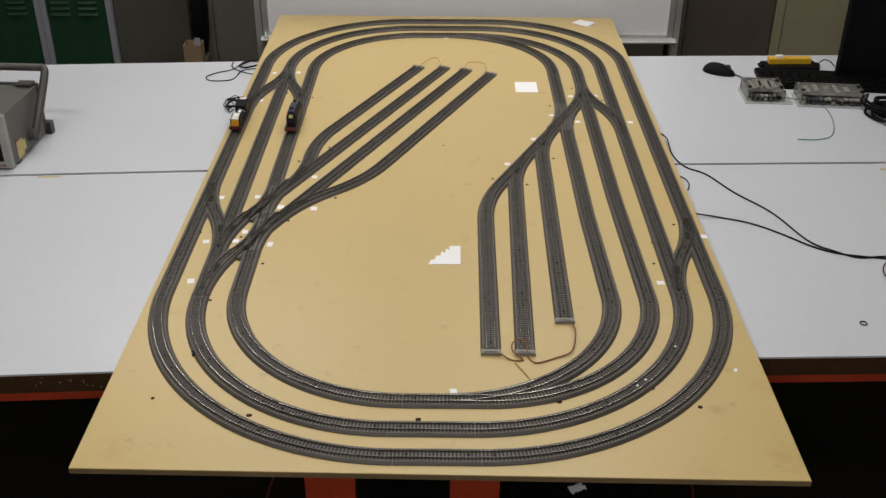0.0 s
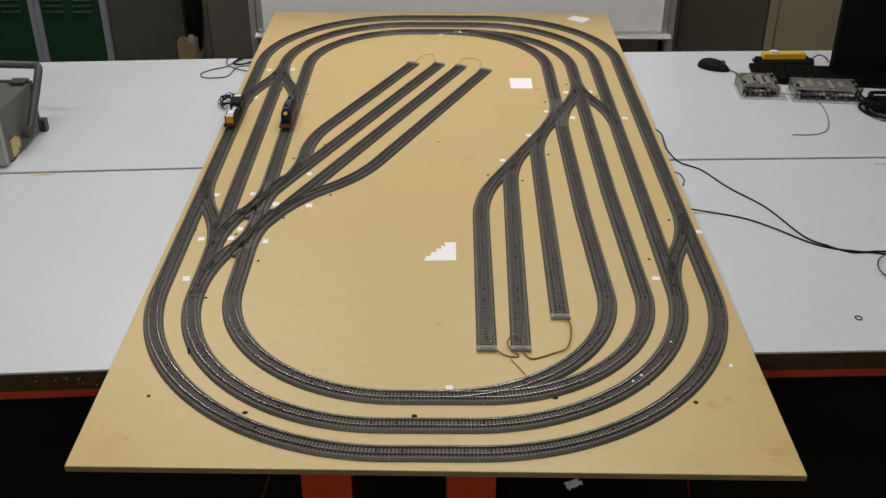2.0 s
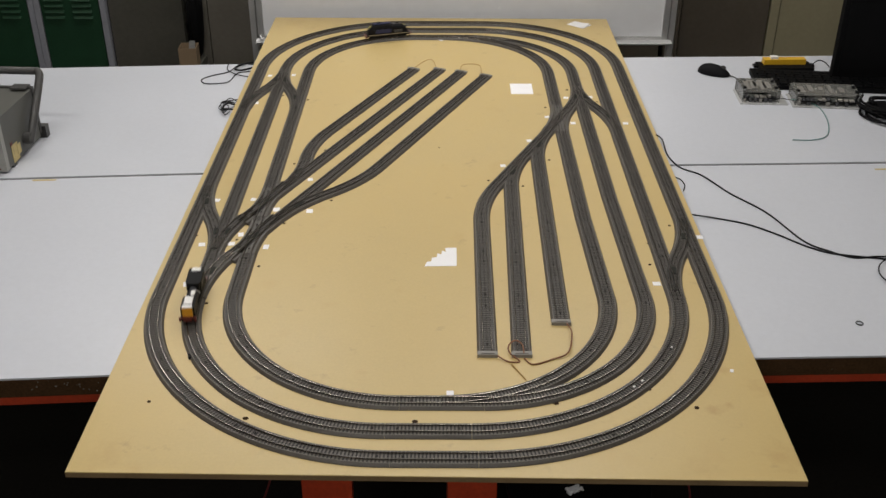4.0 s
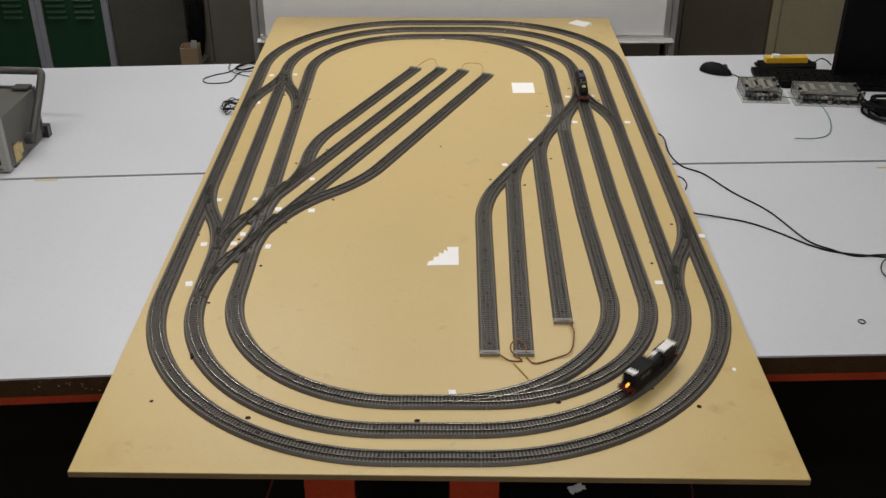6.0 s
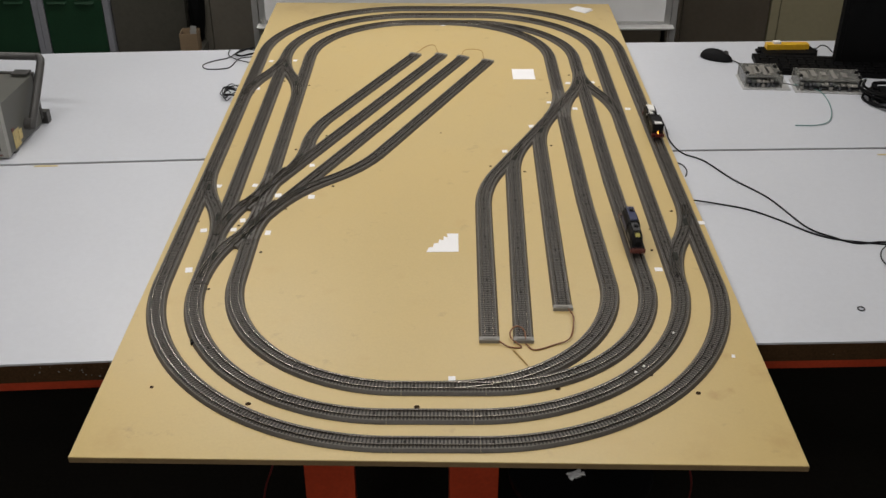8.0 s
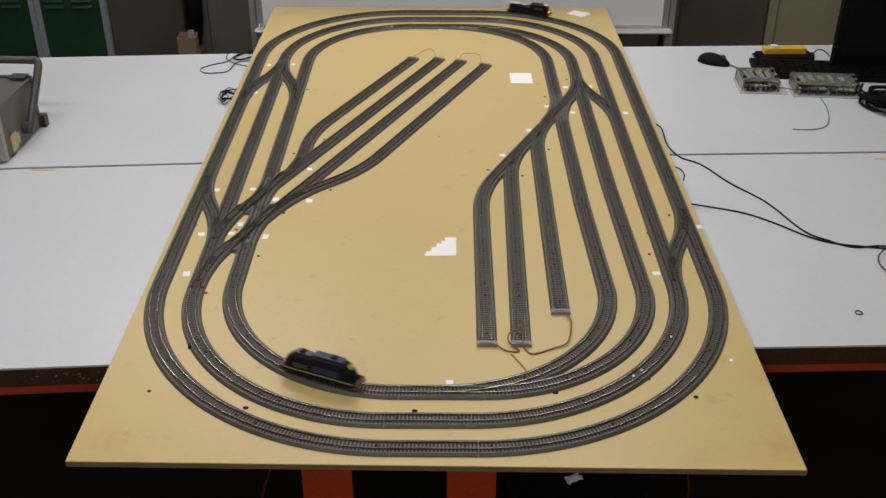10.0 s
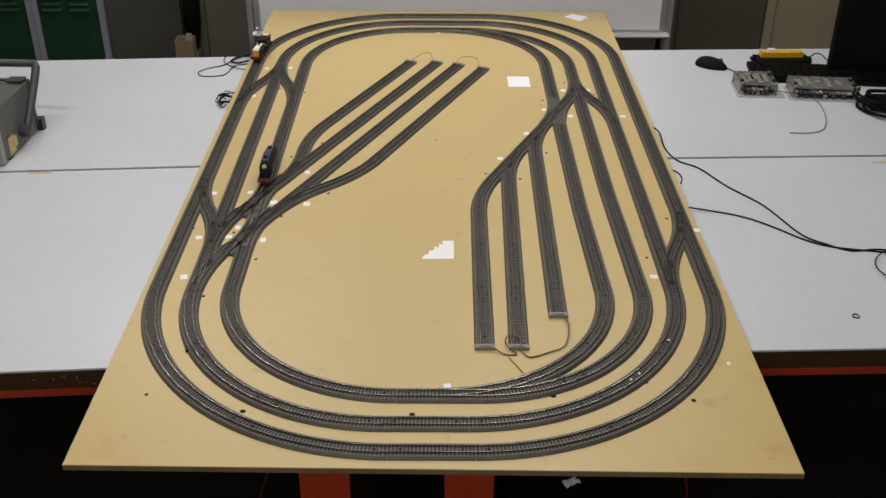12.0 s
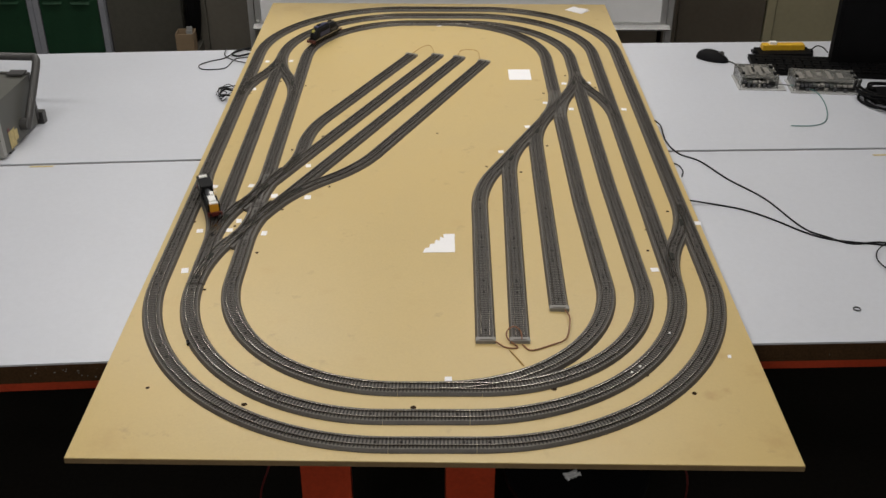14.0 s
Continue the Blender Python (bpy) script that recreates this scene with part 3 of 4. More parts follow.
def freight_train():
    t = thing("toy_locomotive", (0, 0, 0), 0, "black model locomotive with yellow nose, white roof and tail lamp", "model train")
    for x in (-0.066, -0.045, 0.045, 0.066, -0.012, 0.012):
        wheelset(t, x)
    part("underframe", boxed(-0.078, 0.078, -0.0135, 0.0135, 0.006, 0.0135), M_ENGBLK, t, bevel=0.001)
    part("front_beam", boxed(0.0775, 0.082, -0.0155, 0.0155, 0.006, 0.015), M_ENGRED, t, "dark red buffer beam", bevel=0.0008)
    part("rear_beam", boxed(-0.082, -0.0775, -0.0155, 0.0155, 0.006, 0.015), M_ENGRED, t, "dark red buffer beam", bevel=0.0008)
    for x in (0.084, -0.084):
        for y in (-0.0095, 0.0095):
            bm = bmesh.new()
            tube(bm, [(x - 0.002, y, 0.011), (x + 0.002, y, 0.011)], 0.0022, 8)
            part("buffer", bm, M_ENGBLK, t)
    # front car: yellow nose, black sides, white roof
    part("front_hood", boxed(0.030, 0.074, -0.0125, 0.0125, 0.0137, 0.032), M_ENGBLK, t, bevel=0.002)
    part("nose", boxed(0.0742, 0.0775, -0.0092, 0.0092, 0.0142, 0.0325), M_ENGYEL, t, "bright yellow nose", bevel=0.001)
    part("nose_roof", boxed(0.068, 0.0775, -0.0088, 0.0088, 0.0332, 0.035), M_ENGWHITE, t, "white roof edge", bevel=0.001)
    part("front_roof", boxed(0.036, 0.0645, -0.0074, 0.0074, 0.0332, 0.0362), M_ENGWHITE, t, "white roof panel", bevel=0.001)
    # low middle with pipes and a wire loop
    part("middle_hood", boxed(-0.018, 0.0295, -0.010, 0.010, 0.0137, 0.026), M_ENGBLK, t, bevel=0.003)
    bm = bmesh.new()
    tube(bm, [(-0.018, 0, 0.0275), (0.027, 0, 0.0275)], 0.006, 10)
    part("boiler", bm, M_ENGGREY, t, "dark grey round boiler", smooth=True)
    part("middle_panel", boxed(0.012, 0.0285, 0.0005, 0.0078, 0.0337, 0.0352), M_ENGWHITE, t, "white loose panel", bevel=0.0004)
    bm = bmesh.new()
    tube(bm, smooth_line([(0.020, 0.006, 0.0356), (0.016, 0.010, 0.0365), (0.013, 0.0135, 0.034), (0.014, 0.016, 0.031)], 4), 0.0006, 6)
    part("loose_wire", bm, M_ENGWHITE, t, "thin white wire sticking out", smooth=True)
    part("rear_frame", boxed(-0.0155, -0.008, -0.012, 0.012, 0.0262, 0.0395), M_ENGBLK, t, bevel=0.001)
    # rear car with cab and white panel
    part("cab", boxed(-0.0725, -0.0185, -0.0132, 0.0132, 0.0137, 0.036), M_ENGBLK, t, bevel=0.002)
    part("rear_hood", boxed(-0.0772, -0.0727, -0.0115, 0.0115, 0.0137, 0.022), M_ENGBLK, t, bevel=0.002)
    part("cab_roof", boxed(-0.0745, -0.0165, -0.014, 0.014, 0.0362, 0.039), M_ENGBLK, t, bevel=0.0012)
    part("roof_panel", boxed(-0.073, -0.0605, -0.0085, 0.0085, 0.0392, 0.0405), M_ENGWHITE, t, "white square panel", bevel=0.0004)
    part("tail_lamp", boxed(-0.0792, -0.0774, -0.0013, 0.0013, 0.0145, 0.0205), M_GLOW, t, "glowing orange tail lamp")
    for y in (-0.0137, 0.0137):
        for x in (-0.055, -0.038):
            part("cab_window", boxed(x, x + 0.011, y - 0.0004, y + 0.0004, 0.024, 0.032), M_ENGGREY, t)
    proportion(t, 0.95, 1.1, 1.09, 0.0137)
    return t


def shunter():
    """Long low diesel: rounded hood, raised cab towards its rear, red-brown buffer beams."""
    t = thing("toy_locomotive", (0, 0, 0), 0, "black and blue model diesel locomotive with red-brown buffer beams", "model train")
    for x in (-0.054, -0.038, 0.038, 0.054):
        wheelset(t, x, 0.006, "dark spoked wheel")
    for x in (-0.056, 0.056):
        part("bogie_frame", boxed(x - 0.019, x + 0.019, -0.0118, 0.0118, 0.0035, 0.0079), M_ENGBLK, t, bevel=0.001)
    part("fuel_tank", boxed(-0.026, 0.026, -0.0115, 0.0115, 0.004, 0.0079), M_ENGBLK, t, bevel=0.001)
    part("underframe", boxed(-0.089, 0.089, -0.012, 0.012, 0.008, 0.0145), M_ENGBLK, t, bevel=0.001)
    for x0, x1 in ((0.0892, 0.0935), (-0.0935, -0.0892)):
        part("buffer_beam", boxed(x0, x1, -0.0145, 0.0145, 0.006, 0.0155), M_MAROON, t, "red-brown buffer beam", bevel=0.0008)
        xm = x1 + 0.0015 if x0 > 0 else x0 - 0.0015
        for y in (-0.009, 0.009):
            bm = bmesh.new()
            tube(bm, [(xm - 0.002, y, 0.011), (xm + 0.002, y, 0.011)], 0.0024, 8)
            part("buffer", bm, M_MAROON, t, "red-brown buffer")
    part("running_board", boxed(-0.0885, 0.0885, -0.0138, 0.0138, 0.0147, 0.0162), M_ENGBLK, t, bevel=0.0004)
    for y0, y1 in ((-0.0144, -0.0139), (0.0139, 0.0144)):
        part("side_stripe", boxed(-0.084, 0.084, y0, y1, 0.0145, 0.0165), M_CREAM, t, "thin cream stripe")
    bm = bmesh.new()
    rings = []
    for x, w, h in ((-0.083, 0.0085, 0.024), (-0.077, 0.0105, 0.031), (-0.062, 0.0126, 0.0390), (-0.03, 0.0134, 0.0400), (0.014, 0.0134, 0.0400), (0.020, 0.0126, 0.0370), (0.060, 0.0122, 0.0365), (0.076, 0.0105, 0.031), (0.083, 0.0085, 0.025)):
        rings.append([bm.verts.new((x, y * w, z)) for y, z in ((-1, 0.0164), (-1, h - 0.010), (-0.8, h - 0.003), (-0.4, h), (0.4, h), (0.8, h - 0.003), (1, h - 0.010), (1, 0.0164))])
    for u, v in zip(rings, rings[1:]):
        for k in range(8):
            bm.faces.new((u[k], u[(k + 1) % 8], v[(k + 1) % 8], v[k]))
    bm.faces.new(rings[0][::-1])
    bm.faces.new(rings[-1])
    bmesh.ops.recalc_face_normals(bm, faces=bm.faces[:])
    part("body", bm, M_ENGBLK, t, "black rounded body")
    part("roof", boxed(-0.058, 0.013, -0.0072, 0.0072, 0.0401, 0.0416), M_ENGBLUE, t, "dark blue roof", bevel=0.0007)
    part("front_roof", boxed(0.022, 0.058, -0.0062, 0.0062, 0.0371, 0.0385), M_ENGGREY, t, "dark grey front roof", bevel=0.0006)
    for y in (-0.0137, 0.0137):
        part("side_panel", boxed(-0.052, 0.012, y - 0.0004, y + 0.0004, 0.0195, 0.0285), M_ENGBLUE, t, "dark blue side panel")
        for x in (0.026, 0.038, 0.050):
            part("grille", boxed(x, x + 0.009, y * 0.92 - 0.0003, y * 0.92 + 0.0003, 0.0185, 0.0255), M_ENGGREY, t, "dark grey side grille")
    for s in (-1, 1):
        bm = bmesh.new()
        prism(bm, [(0.0065, -0.004), (0.0065, 0.004), (0.002, 0.0052), (-0.003, 0.0032), (-0.003, -0.0032), (0.002, -0.0052)], 0.0, 0.0008)
        badge = part("nose_badge", bm, M_BADGE, t, "dull yellow nose badge")
        badge.matrix_basis = pose(0, 0, 0, 0, 0, 0 if s > 0 else 180) @ pose(0.0690 if s > 0 else 0.0700, 0, 0.0338 if s > 0 else 0.0350, 0, 22 if s > 0 else 28, 0)
    for x in (-0.04, 0.035):
        z = 0.0418 if x < 0 else 0.0387
        part("roof_vent", boxed(x, x + 0.012, -0.004, 0.004, z, z + 0.0026), M_ENGBLK, t, bevel=0.001)
    proportion(t, 0.85, 1.14, 1.42, 0.0164)
    return t


FREIGHT = freight_train()
SHUNTER = shunter()


# ---- behind the tables ----
def louvre(bm, x0, x1, y, z):
    """A pressed louvre slot standing out from a door."""
    a = [bm.verts.new(v) for v in ((x0, y, z + 0.012), (x1, y, z + 0.012), (x1 - 0.004, y - 0.009, z), (x0 + 0.004, y - 0.009, z), (x0, y, z - 0.001), (x1, y, z - 0.001))]
    for f in ((0, 3, 2, 1), (3, 4, 5, 2), (0, 4, 3), (1, 2, 5)):
        bm.faces.new([a[i] for i in f])


def green_locker(x0, label):
    w, y = 0.325, 3.3
    t = thing("locker", (x0, y, 0), 0, label, "locker", "green lockers")
    part("body", boxed(0, w, 0.02, 0.5, 0.06, 1.85), M_LAV, t, "grey painted steel body")
    for a, b in ((0.0, 0.027), (w - 0.027, w)):
        part("upright", boxed(a + 0.001, b - 0.001, -0.004, 0.0195, 0.06, 1.85), M_LAV, t, "grey-lilac steel upright", bevel=0.003)
    part("plinth", boxed(0.01, w - 0.01, 0.03, 0.5, 0, 0.059), M_DKGREY, t)
    d = part("door", boxed(0.031, w - 0.031, 0.0, 0.0195, 0.08, 1.83), M_GREEN, t, "dark green steel door", bevel=0.002)
    for z in (0.488, 0.515, 0.542, 0.569, 1.6, 1.63, 1.66):
        for a in (0.045, 0.172):
            bm = bmesh.new()
            louvre(bm, a, a + 0.09, -0.0002, z)
            part("louvre", bm, M_GREEN, d)
    part("handle", boxed(w - 0.07, w - 0.055, -0.02, -0.0005, 1.0, 1.1), M_ALU, d, bevel=0.003)


def steel_cabinet(x0, x1, y0, depth, mat, label, post=0.0, post_mat=None):
    t = thing("steel_cabinet", (x0, y0, 0), 0, label, "cabinet", "steel cabinets")
    w = x1 - x0
    part("body", boxed(0, w, 0.012, depth, 0.05, 1.9), mat, t, bevel=0.004)
    part("plinth", boxed(0.01, w - 0.01, 0.03, depth - 0.01, 0, 0.049), M_DKGREY, t)
    if post:
        part("upright", boxed(0.0, post, -0.008, 0.0115, 0.05, 1.9), post_mat or mat, t, bevel=0.002)
    part("door", boxed(post + 0.004, w - 0.003, -0.004, 0.0115, 0.07, 1.88), mat, t, bevel=0.002)
    part("handle", boxed(w - 0.06, w - 0.045, -0.024, -0.0045, 1.0, 1.12), M_ALU, t, bevel=0.003)


def whiteboard():
    t = thing("whiteboard", (0, 2.53, 0), 0, "white marker board in an aluminium frame with pen tray", "whiteboard")
    x0, x1, z0, z1 = -0.675, 0.84, 0.648, 1.85
    part("panel", boxed(x0, x1, 0.0, 0.018, z0 + 0.02, z1 - 0.02), M_WBOARD, t, "glossy white panel")
    for a in (x0 - 0.022, x1):
        part("frame", boxed(a, a + 0.022, -0.008, 0.024, z0 - 0.01, z1), M_ALU, t, "aluminium frame strip", bevel=0.003)
    part("frame", boxed(x0, x1, -0.008, 0.024, z1 - 0.02, z1), M_ALU, t, "aluminium frame strip", bevel=0.003)
    part("frame", boxed(x0, x1, -0.006, 0.024, z0 - 0.004, z0 + 0.0195), M_ALU, t, "aluminium frame strip", bevel=0.003)
    bm = bmesh.new()
    prism(bm, [(-0.0082, z0 - 0.010), (-0.018, z0 - 0.010), (-0.034, z0 - 0.004), (-0.036, z0 + 0.001), (-0.033, z0 + 0.004), (-0.022, z0 + 0.003), (-0.0082, z0 + 0.009)], x0 - 0.03, x1 + 0.036)
    bmesh.ops.transform(bm, matrix=Matrix(((0, 0, 1, 0), (1, 0, 0, 0), (0, 1, 0, 0), (0, 0, 0, 1))), verts=bm.verts[:])
    part("pen_tray", bm, M_ALU, t, "narrow aluminium pen tray")
    for a in (x0 - 0.05, x1 + 0.026):
        part("post", boxed(a, a + 0.022, 0.0, 0.03, 0.03, 1.9), M_ALU, t, "aluminium stand post", bevel=0.003)
        part("foot", boxed(a - 0.005, a + 0.027, -0.25, 0.28, 0.0, 0.0295), M_ALU, t, bevel=0.003)
    bm = bmesh.new()
    bmesh.ops.create_uvsphere(bm, u_segments=12, v_segments=8, radius=0.007, matrix=pose(x0 - 0.012, -0.016, z0 + 0.02))
    part("clamp_knob", bm, M_METAL, t, "small shiny knob", smooth=True)


def background():
    for x in (-2.825, -2.5, -2.175, -1.85):
        green_locker(x, "dark green steel locker with pressed louvres")
    steel_cabinet(-1.522, -1.18, 3.32, 0.45, M_DKGREY, "dark grey steel cabinet beside the green lockers")
    steel_cabinet(-1.075, -0.62, 3.2, 0.45, M_TAUPE, "taupe brown steel cabinet behind the whiteboard stand", 0.034, M_TAUPE)
    steel_cabinet(-0.60, 0.98, 3.2, 0.45, M_BROWN, "wide brown steel cabinet behind the whiteboard")
    steel_cabinet(1.0, 1.385, 3.0, 0.5, M_BROWN, "dark brown steel cabinet next to a beige locker", 0.012)
    for x in (1.39, 1.87, 2.35, 2.83):
        steel_cabinet(x, x + 0.478, 3.0, 0.5, M_BEIGE, "beige painted steel locker standing in a row", 0.036, M_BEIGE)
    t = thing("filing_unit", (-1.105, 3.1, 0), 0, "low dark filing unit in the gap between cabinets", "cabinet")
    part("body", boxed(-0.04, 0.04, -0.1, 0.15, 0.0, 0.355), M_DKGREY, t, bevel=0.003)
    part("drawer", boxed(-0.037, 0.037, -0.108, -0.1003, 0.2, 0.345), M_DKGREY, t, bevel=0.002)
    t = thing("cardboard_box", (-1.103, 3.05, 0.356), 3, "small open brown cardboard box with papers", "box")
    bm = bmesh.new()
    for b in ((-0.042, 0.034, -0.04, -0.037, 0, 0.09), (-0.042, 0.034, 0.037, 0.04, 0, 0.09), (-0.042, -0.039, -0.0365, 0.0365, 0, 0.09), (0.031, 0.034, -0.0365, 0.0365, 0, 0.09), (-0.0385, 0.0305, -0.0365, 0.0365, 0, 0.003)):
        box(bm, *b)
    part("carton", bm, M_BOX, t)
    bm = bmesh.new()
    for i in range(2):
        box(bm, 0.002, 0.026, -0.012 + 0.012 * i, -0.010 + 0.012 * i, 0.004, 0.102 + 0.014 * i, pose(-0.004 * i, 0, 0, 4, 3 * i, 0))
    part("paper_stack", bm, M_PLATE, t, "loose white papers")
    t = thing("dark_bag", (-1.09, 3.16, 0.356), 0, "dark cloth bag standing in the cabinet gap", "bag")
    bm = bmesh.new()
    bmesh.ops.create_icosphere(bm, subdivisions=3, radius=1.0)
    for v in bm.verts:
        n = noise.noise(v.co * 2.2) * 0.25
        v.co = Vector((v.co.x * 0.034, v.co.y * 0.05, max(0, (v.co.z + 1) * 0.17))) * (1 + n)
    part("cloth", bm, M_BLACKM, t, smooth=True)


# ---- on the tables ----
def oscilloscope():
    t = thing("test_instrument", (-1.126, 1.157, TABLE_TOP), -3, "old grey bench instrument with carrying handle", "instrument")
    w, d, z0, h = 0.33, 0.212, 0.008, 0.150
    part("case", boxed(-w, 0, 0.006, d, z0, h), M_GREYDEV, t, "grey hammered metal case", bevel=0.003)
    bm = bmesh.new()
    for b in ((-w - 0.002, 0.002, -0.012, 0.0055, z0, z0 + 0.014), (-w - 0.002, 0.002, -0.012, 0.0055, h - 0.016, h + 0.002), (-0.016, 0.002, -0.012, 0.0055, z0 + 0.0145, h - 0.0165), (-w - 0.002, -w + 0.016, -0.012, 0.0055, z0 + 0.0145, h - 0.0165)):
        box(bm, *b)
    part("bezel", bm, M_DEVRIM, t, "light grey front bezel", bevel=0.002)
    part("screen", boxed(-w + 0.0165, -0.0165, -0.004, 0.0055, z0 + 0.015, h - 0.017), M_BLACK, t, "dark glass screen")
    for y, z in ((d + 0.013, 0.03), (0.03, 0.0)):
        part("rubber_foot", boxed(-0.02, 0.012 if z else 0.0, y, y + 0.022, z * 0.0, z * 0.9 + 0.0078), M_GREYDK, t, bevel=0.002)
    part("rubber_foot", boxed(-w, -w + 0.02, 0.03, 0.05, 0, 0.0078), M_GREYDK, t)
    part("rear_rim", boxed(-w, 0.002, d + 0.0004, d + 0.012, z0 + 0.01, h + 0.004), M_GREYDK, t, bevel=0.003)
    part("vent_plate", boxed(-w + 0.05, -0.10, 0.05, 0.12, h + 0.0004, h + 0.004), M_GREYDK, t, bevel=0.001)
    # handle: two flat arms and a padded bar
    for x in (0.011, -w - 0.023):
        bm = bmesh.new()
        tube(bm, smooth_line([(x + 0.004, 0.112, 0.034), (x + 0.006, 0.135, 0.062), (x + 0.007, 0.18, 0.11), (x + 0.006, 0.228, 0.158), (x + 0.004, 0.248, 0.179), (x + (-0.006 if x > 0 else 0.018), 0.256, 0.187)], 5), 0.0112, 10)
        part("handle_arm", bm, M_GREYDK, t, "dark grey handle arm", smooth=True)
    bm = bmesh.new()
    tube(bm, [(0.01, 0.255, 0.186), (-w - 0.012, 0.255, 0.186)], 0.0105, 10)
    part("handle_bar", bm, M_GREYDK, t, "dark grey handle bar", smooth=True)
    bm = bmesh.new()
    tube(bm, [(0.0005, 0.120, 0.046), (0.02, 0.120, 0.046)], 0.017, 16)
    part("pivot", bm, M_GREYDK, t)
    part("sticker", boxed(0.0003, 0.0012, 0.036, 0.072, 0.010, 0.058), M_NOTE, t, "yellowed paper label")
    part("sticker", boxed(0.0013, 0.0019, 0.066, 0.086, 0.022, 0.05), M_NOTE, t, "curled corner of a second yellowed label")
    part("inspection_mark", boxed(0.0003, 0.0011, 0.034, 0.046, 0.0585, 0.068), M_ENGRED, t, "small faded red label")
    # latch on the rear edge, lettering on the front rim
    part("latch", boxed(-0.05, -0.006, d - 0.02, d + 0.014, h + 0.0046, h + 0.009), M_GREYDK, t, "dark grey rear latch", bevel=0.0015)
    part("latch", boxed(0.0128, 0.0205, 0.214, 0.226, 0.128, 0.146), M_BLACK, t, "small black handle stop", bevel=0.001)
    for i in range(5):
        part("lettering_bar", boxed(-0.075 + 0.013 * i, -0.075 + 0.013 * i + 0.009, -0.0126, -0.0121, z0 + 0.004, z0 + 0.0085), M_ENGRED if i > 2 else M_GREYDK, t)


def monitor():
    t = thing("monitor", (1.50, 1.835, TABLE_TOP), -2, "black computer monitor, switched off, on its stand", "monitor")
    part("base", boxed(-0.14, 0.14, -0.09, 0.10, 0.0, 0.018), M_BLACKM, t, bevel=0.006)
    part("neck", boxed(-0.04, 0.04, 0.02, 0.05, 0.018, 0.2), M_BLACKM, t, bevel=0.004)
    part("housing", boxed(-0.255, 0.255, -0.01, 0.0195, 0.0185, 0.40), M_BLACKM, t, bevel=0.005)
    part("screen", boxed(-0.24, 0.24, -0.0125, -0.0103, 0.04, 0.385), M_BLACKM, t, "black glass screen")


def keyboard():
    t = thing("keyboard", (1.215, 1.848, TABLE_TOP), -6, "black computer keyboard with low keys", "keyboard")
    part("case", boxed(-0.215, 0.215, -0.098, 0.05, 0.0, 0.014), M_BLACKM, t, bevel=0.004)
    for r in range(6):
        for c in range(14):
            x, y = -0.2 + c * 0.0285 + 0.004 * (r % 2), -0.092 + r * 0.0215
            part("key", boxed(x, x + 0.023, y, y + 0.0175, 0.0142, 0.0195), M_BLACKM, t)


def mouse():
    t = thing("computer_mouse", (0.888, 1.904, TABLE_TOP), -123, "black computer mouse on the white table", "mouse")
    bm = bmesh.new()
    bmesh.ops.create_uvsphere(bm, u_segments=24, v_segments=14, radius=1.0)
    for v in bm.verts:
        x, y, z = v.co
        v.co = (x * 0.028 * (1 - 0.12 * y), y * 0.054, max(0.0015, 0.002 + z * 0.031 * (1 - 0.18 * y)))
    part("shell", bm, M_MOUSE, t, smooth=True)
    bm = bmesh.new()
    bmesh.ops.create_cone(bm, cap_ends=True, segments=14, radius1=0.009, radius2=0.009, depth=0.006, matrix=pose(0, 0.028, 0.025, 0, 90))
    part("scroll_wheel", bm, M_GREYDK, t)
    bm = bmesh.new()
    tube(bm, smooth_line([(0, 0.054, 0.006), (0.002, 0.07, 0.004), (0.012, 0.085, 0.003), (0.022, 0.105, 0.003)]), 0.002, 6)
    part("lead", bm, M_GREYDK, t, smooth=True)


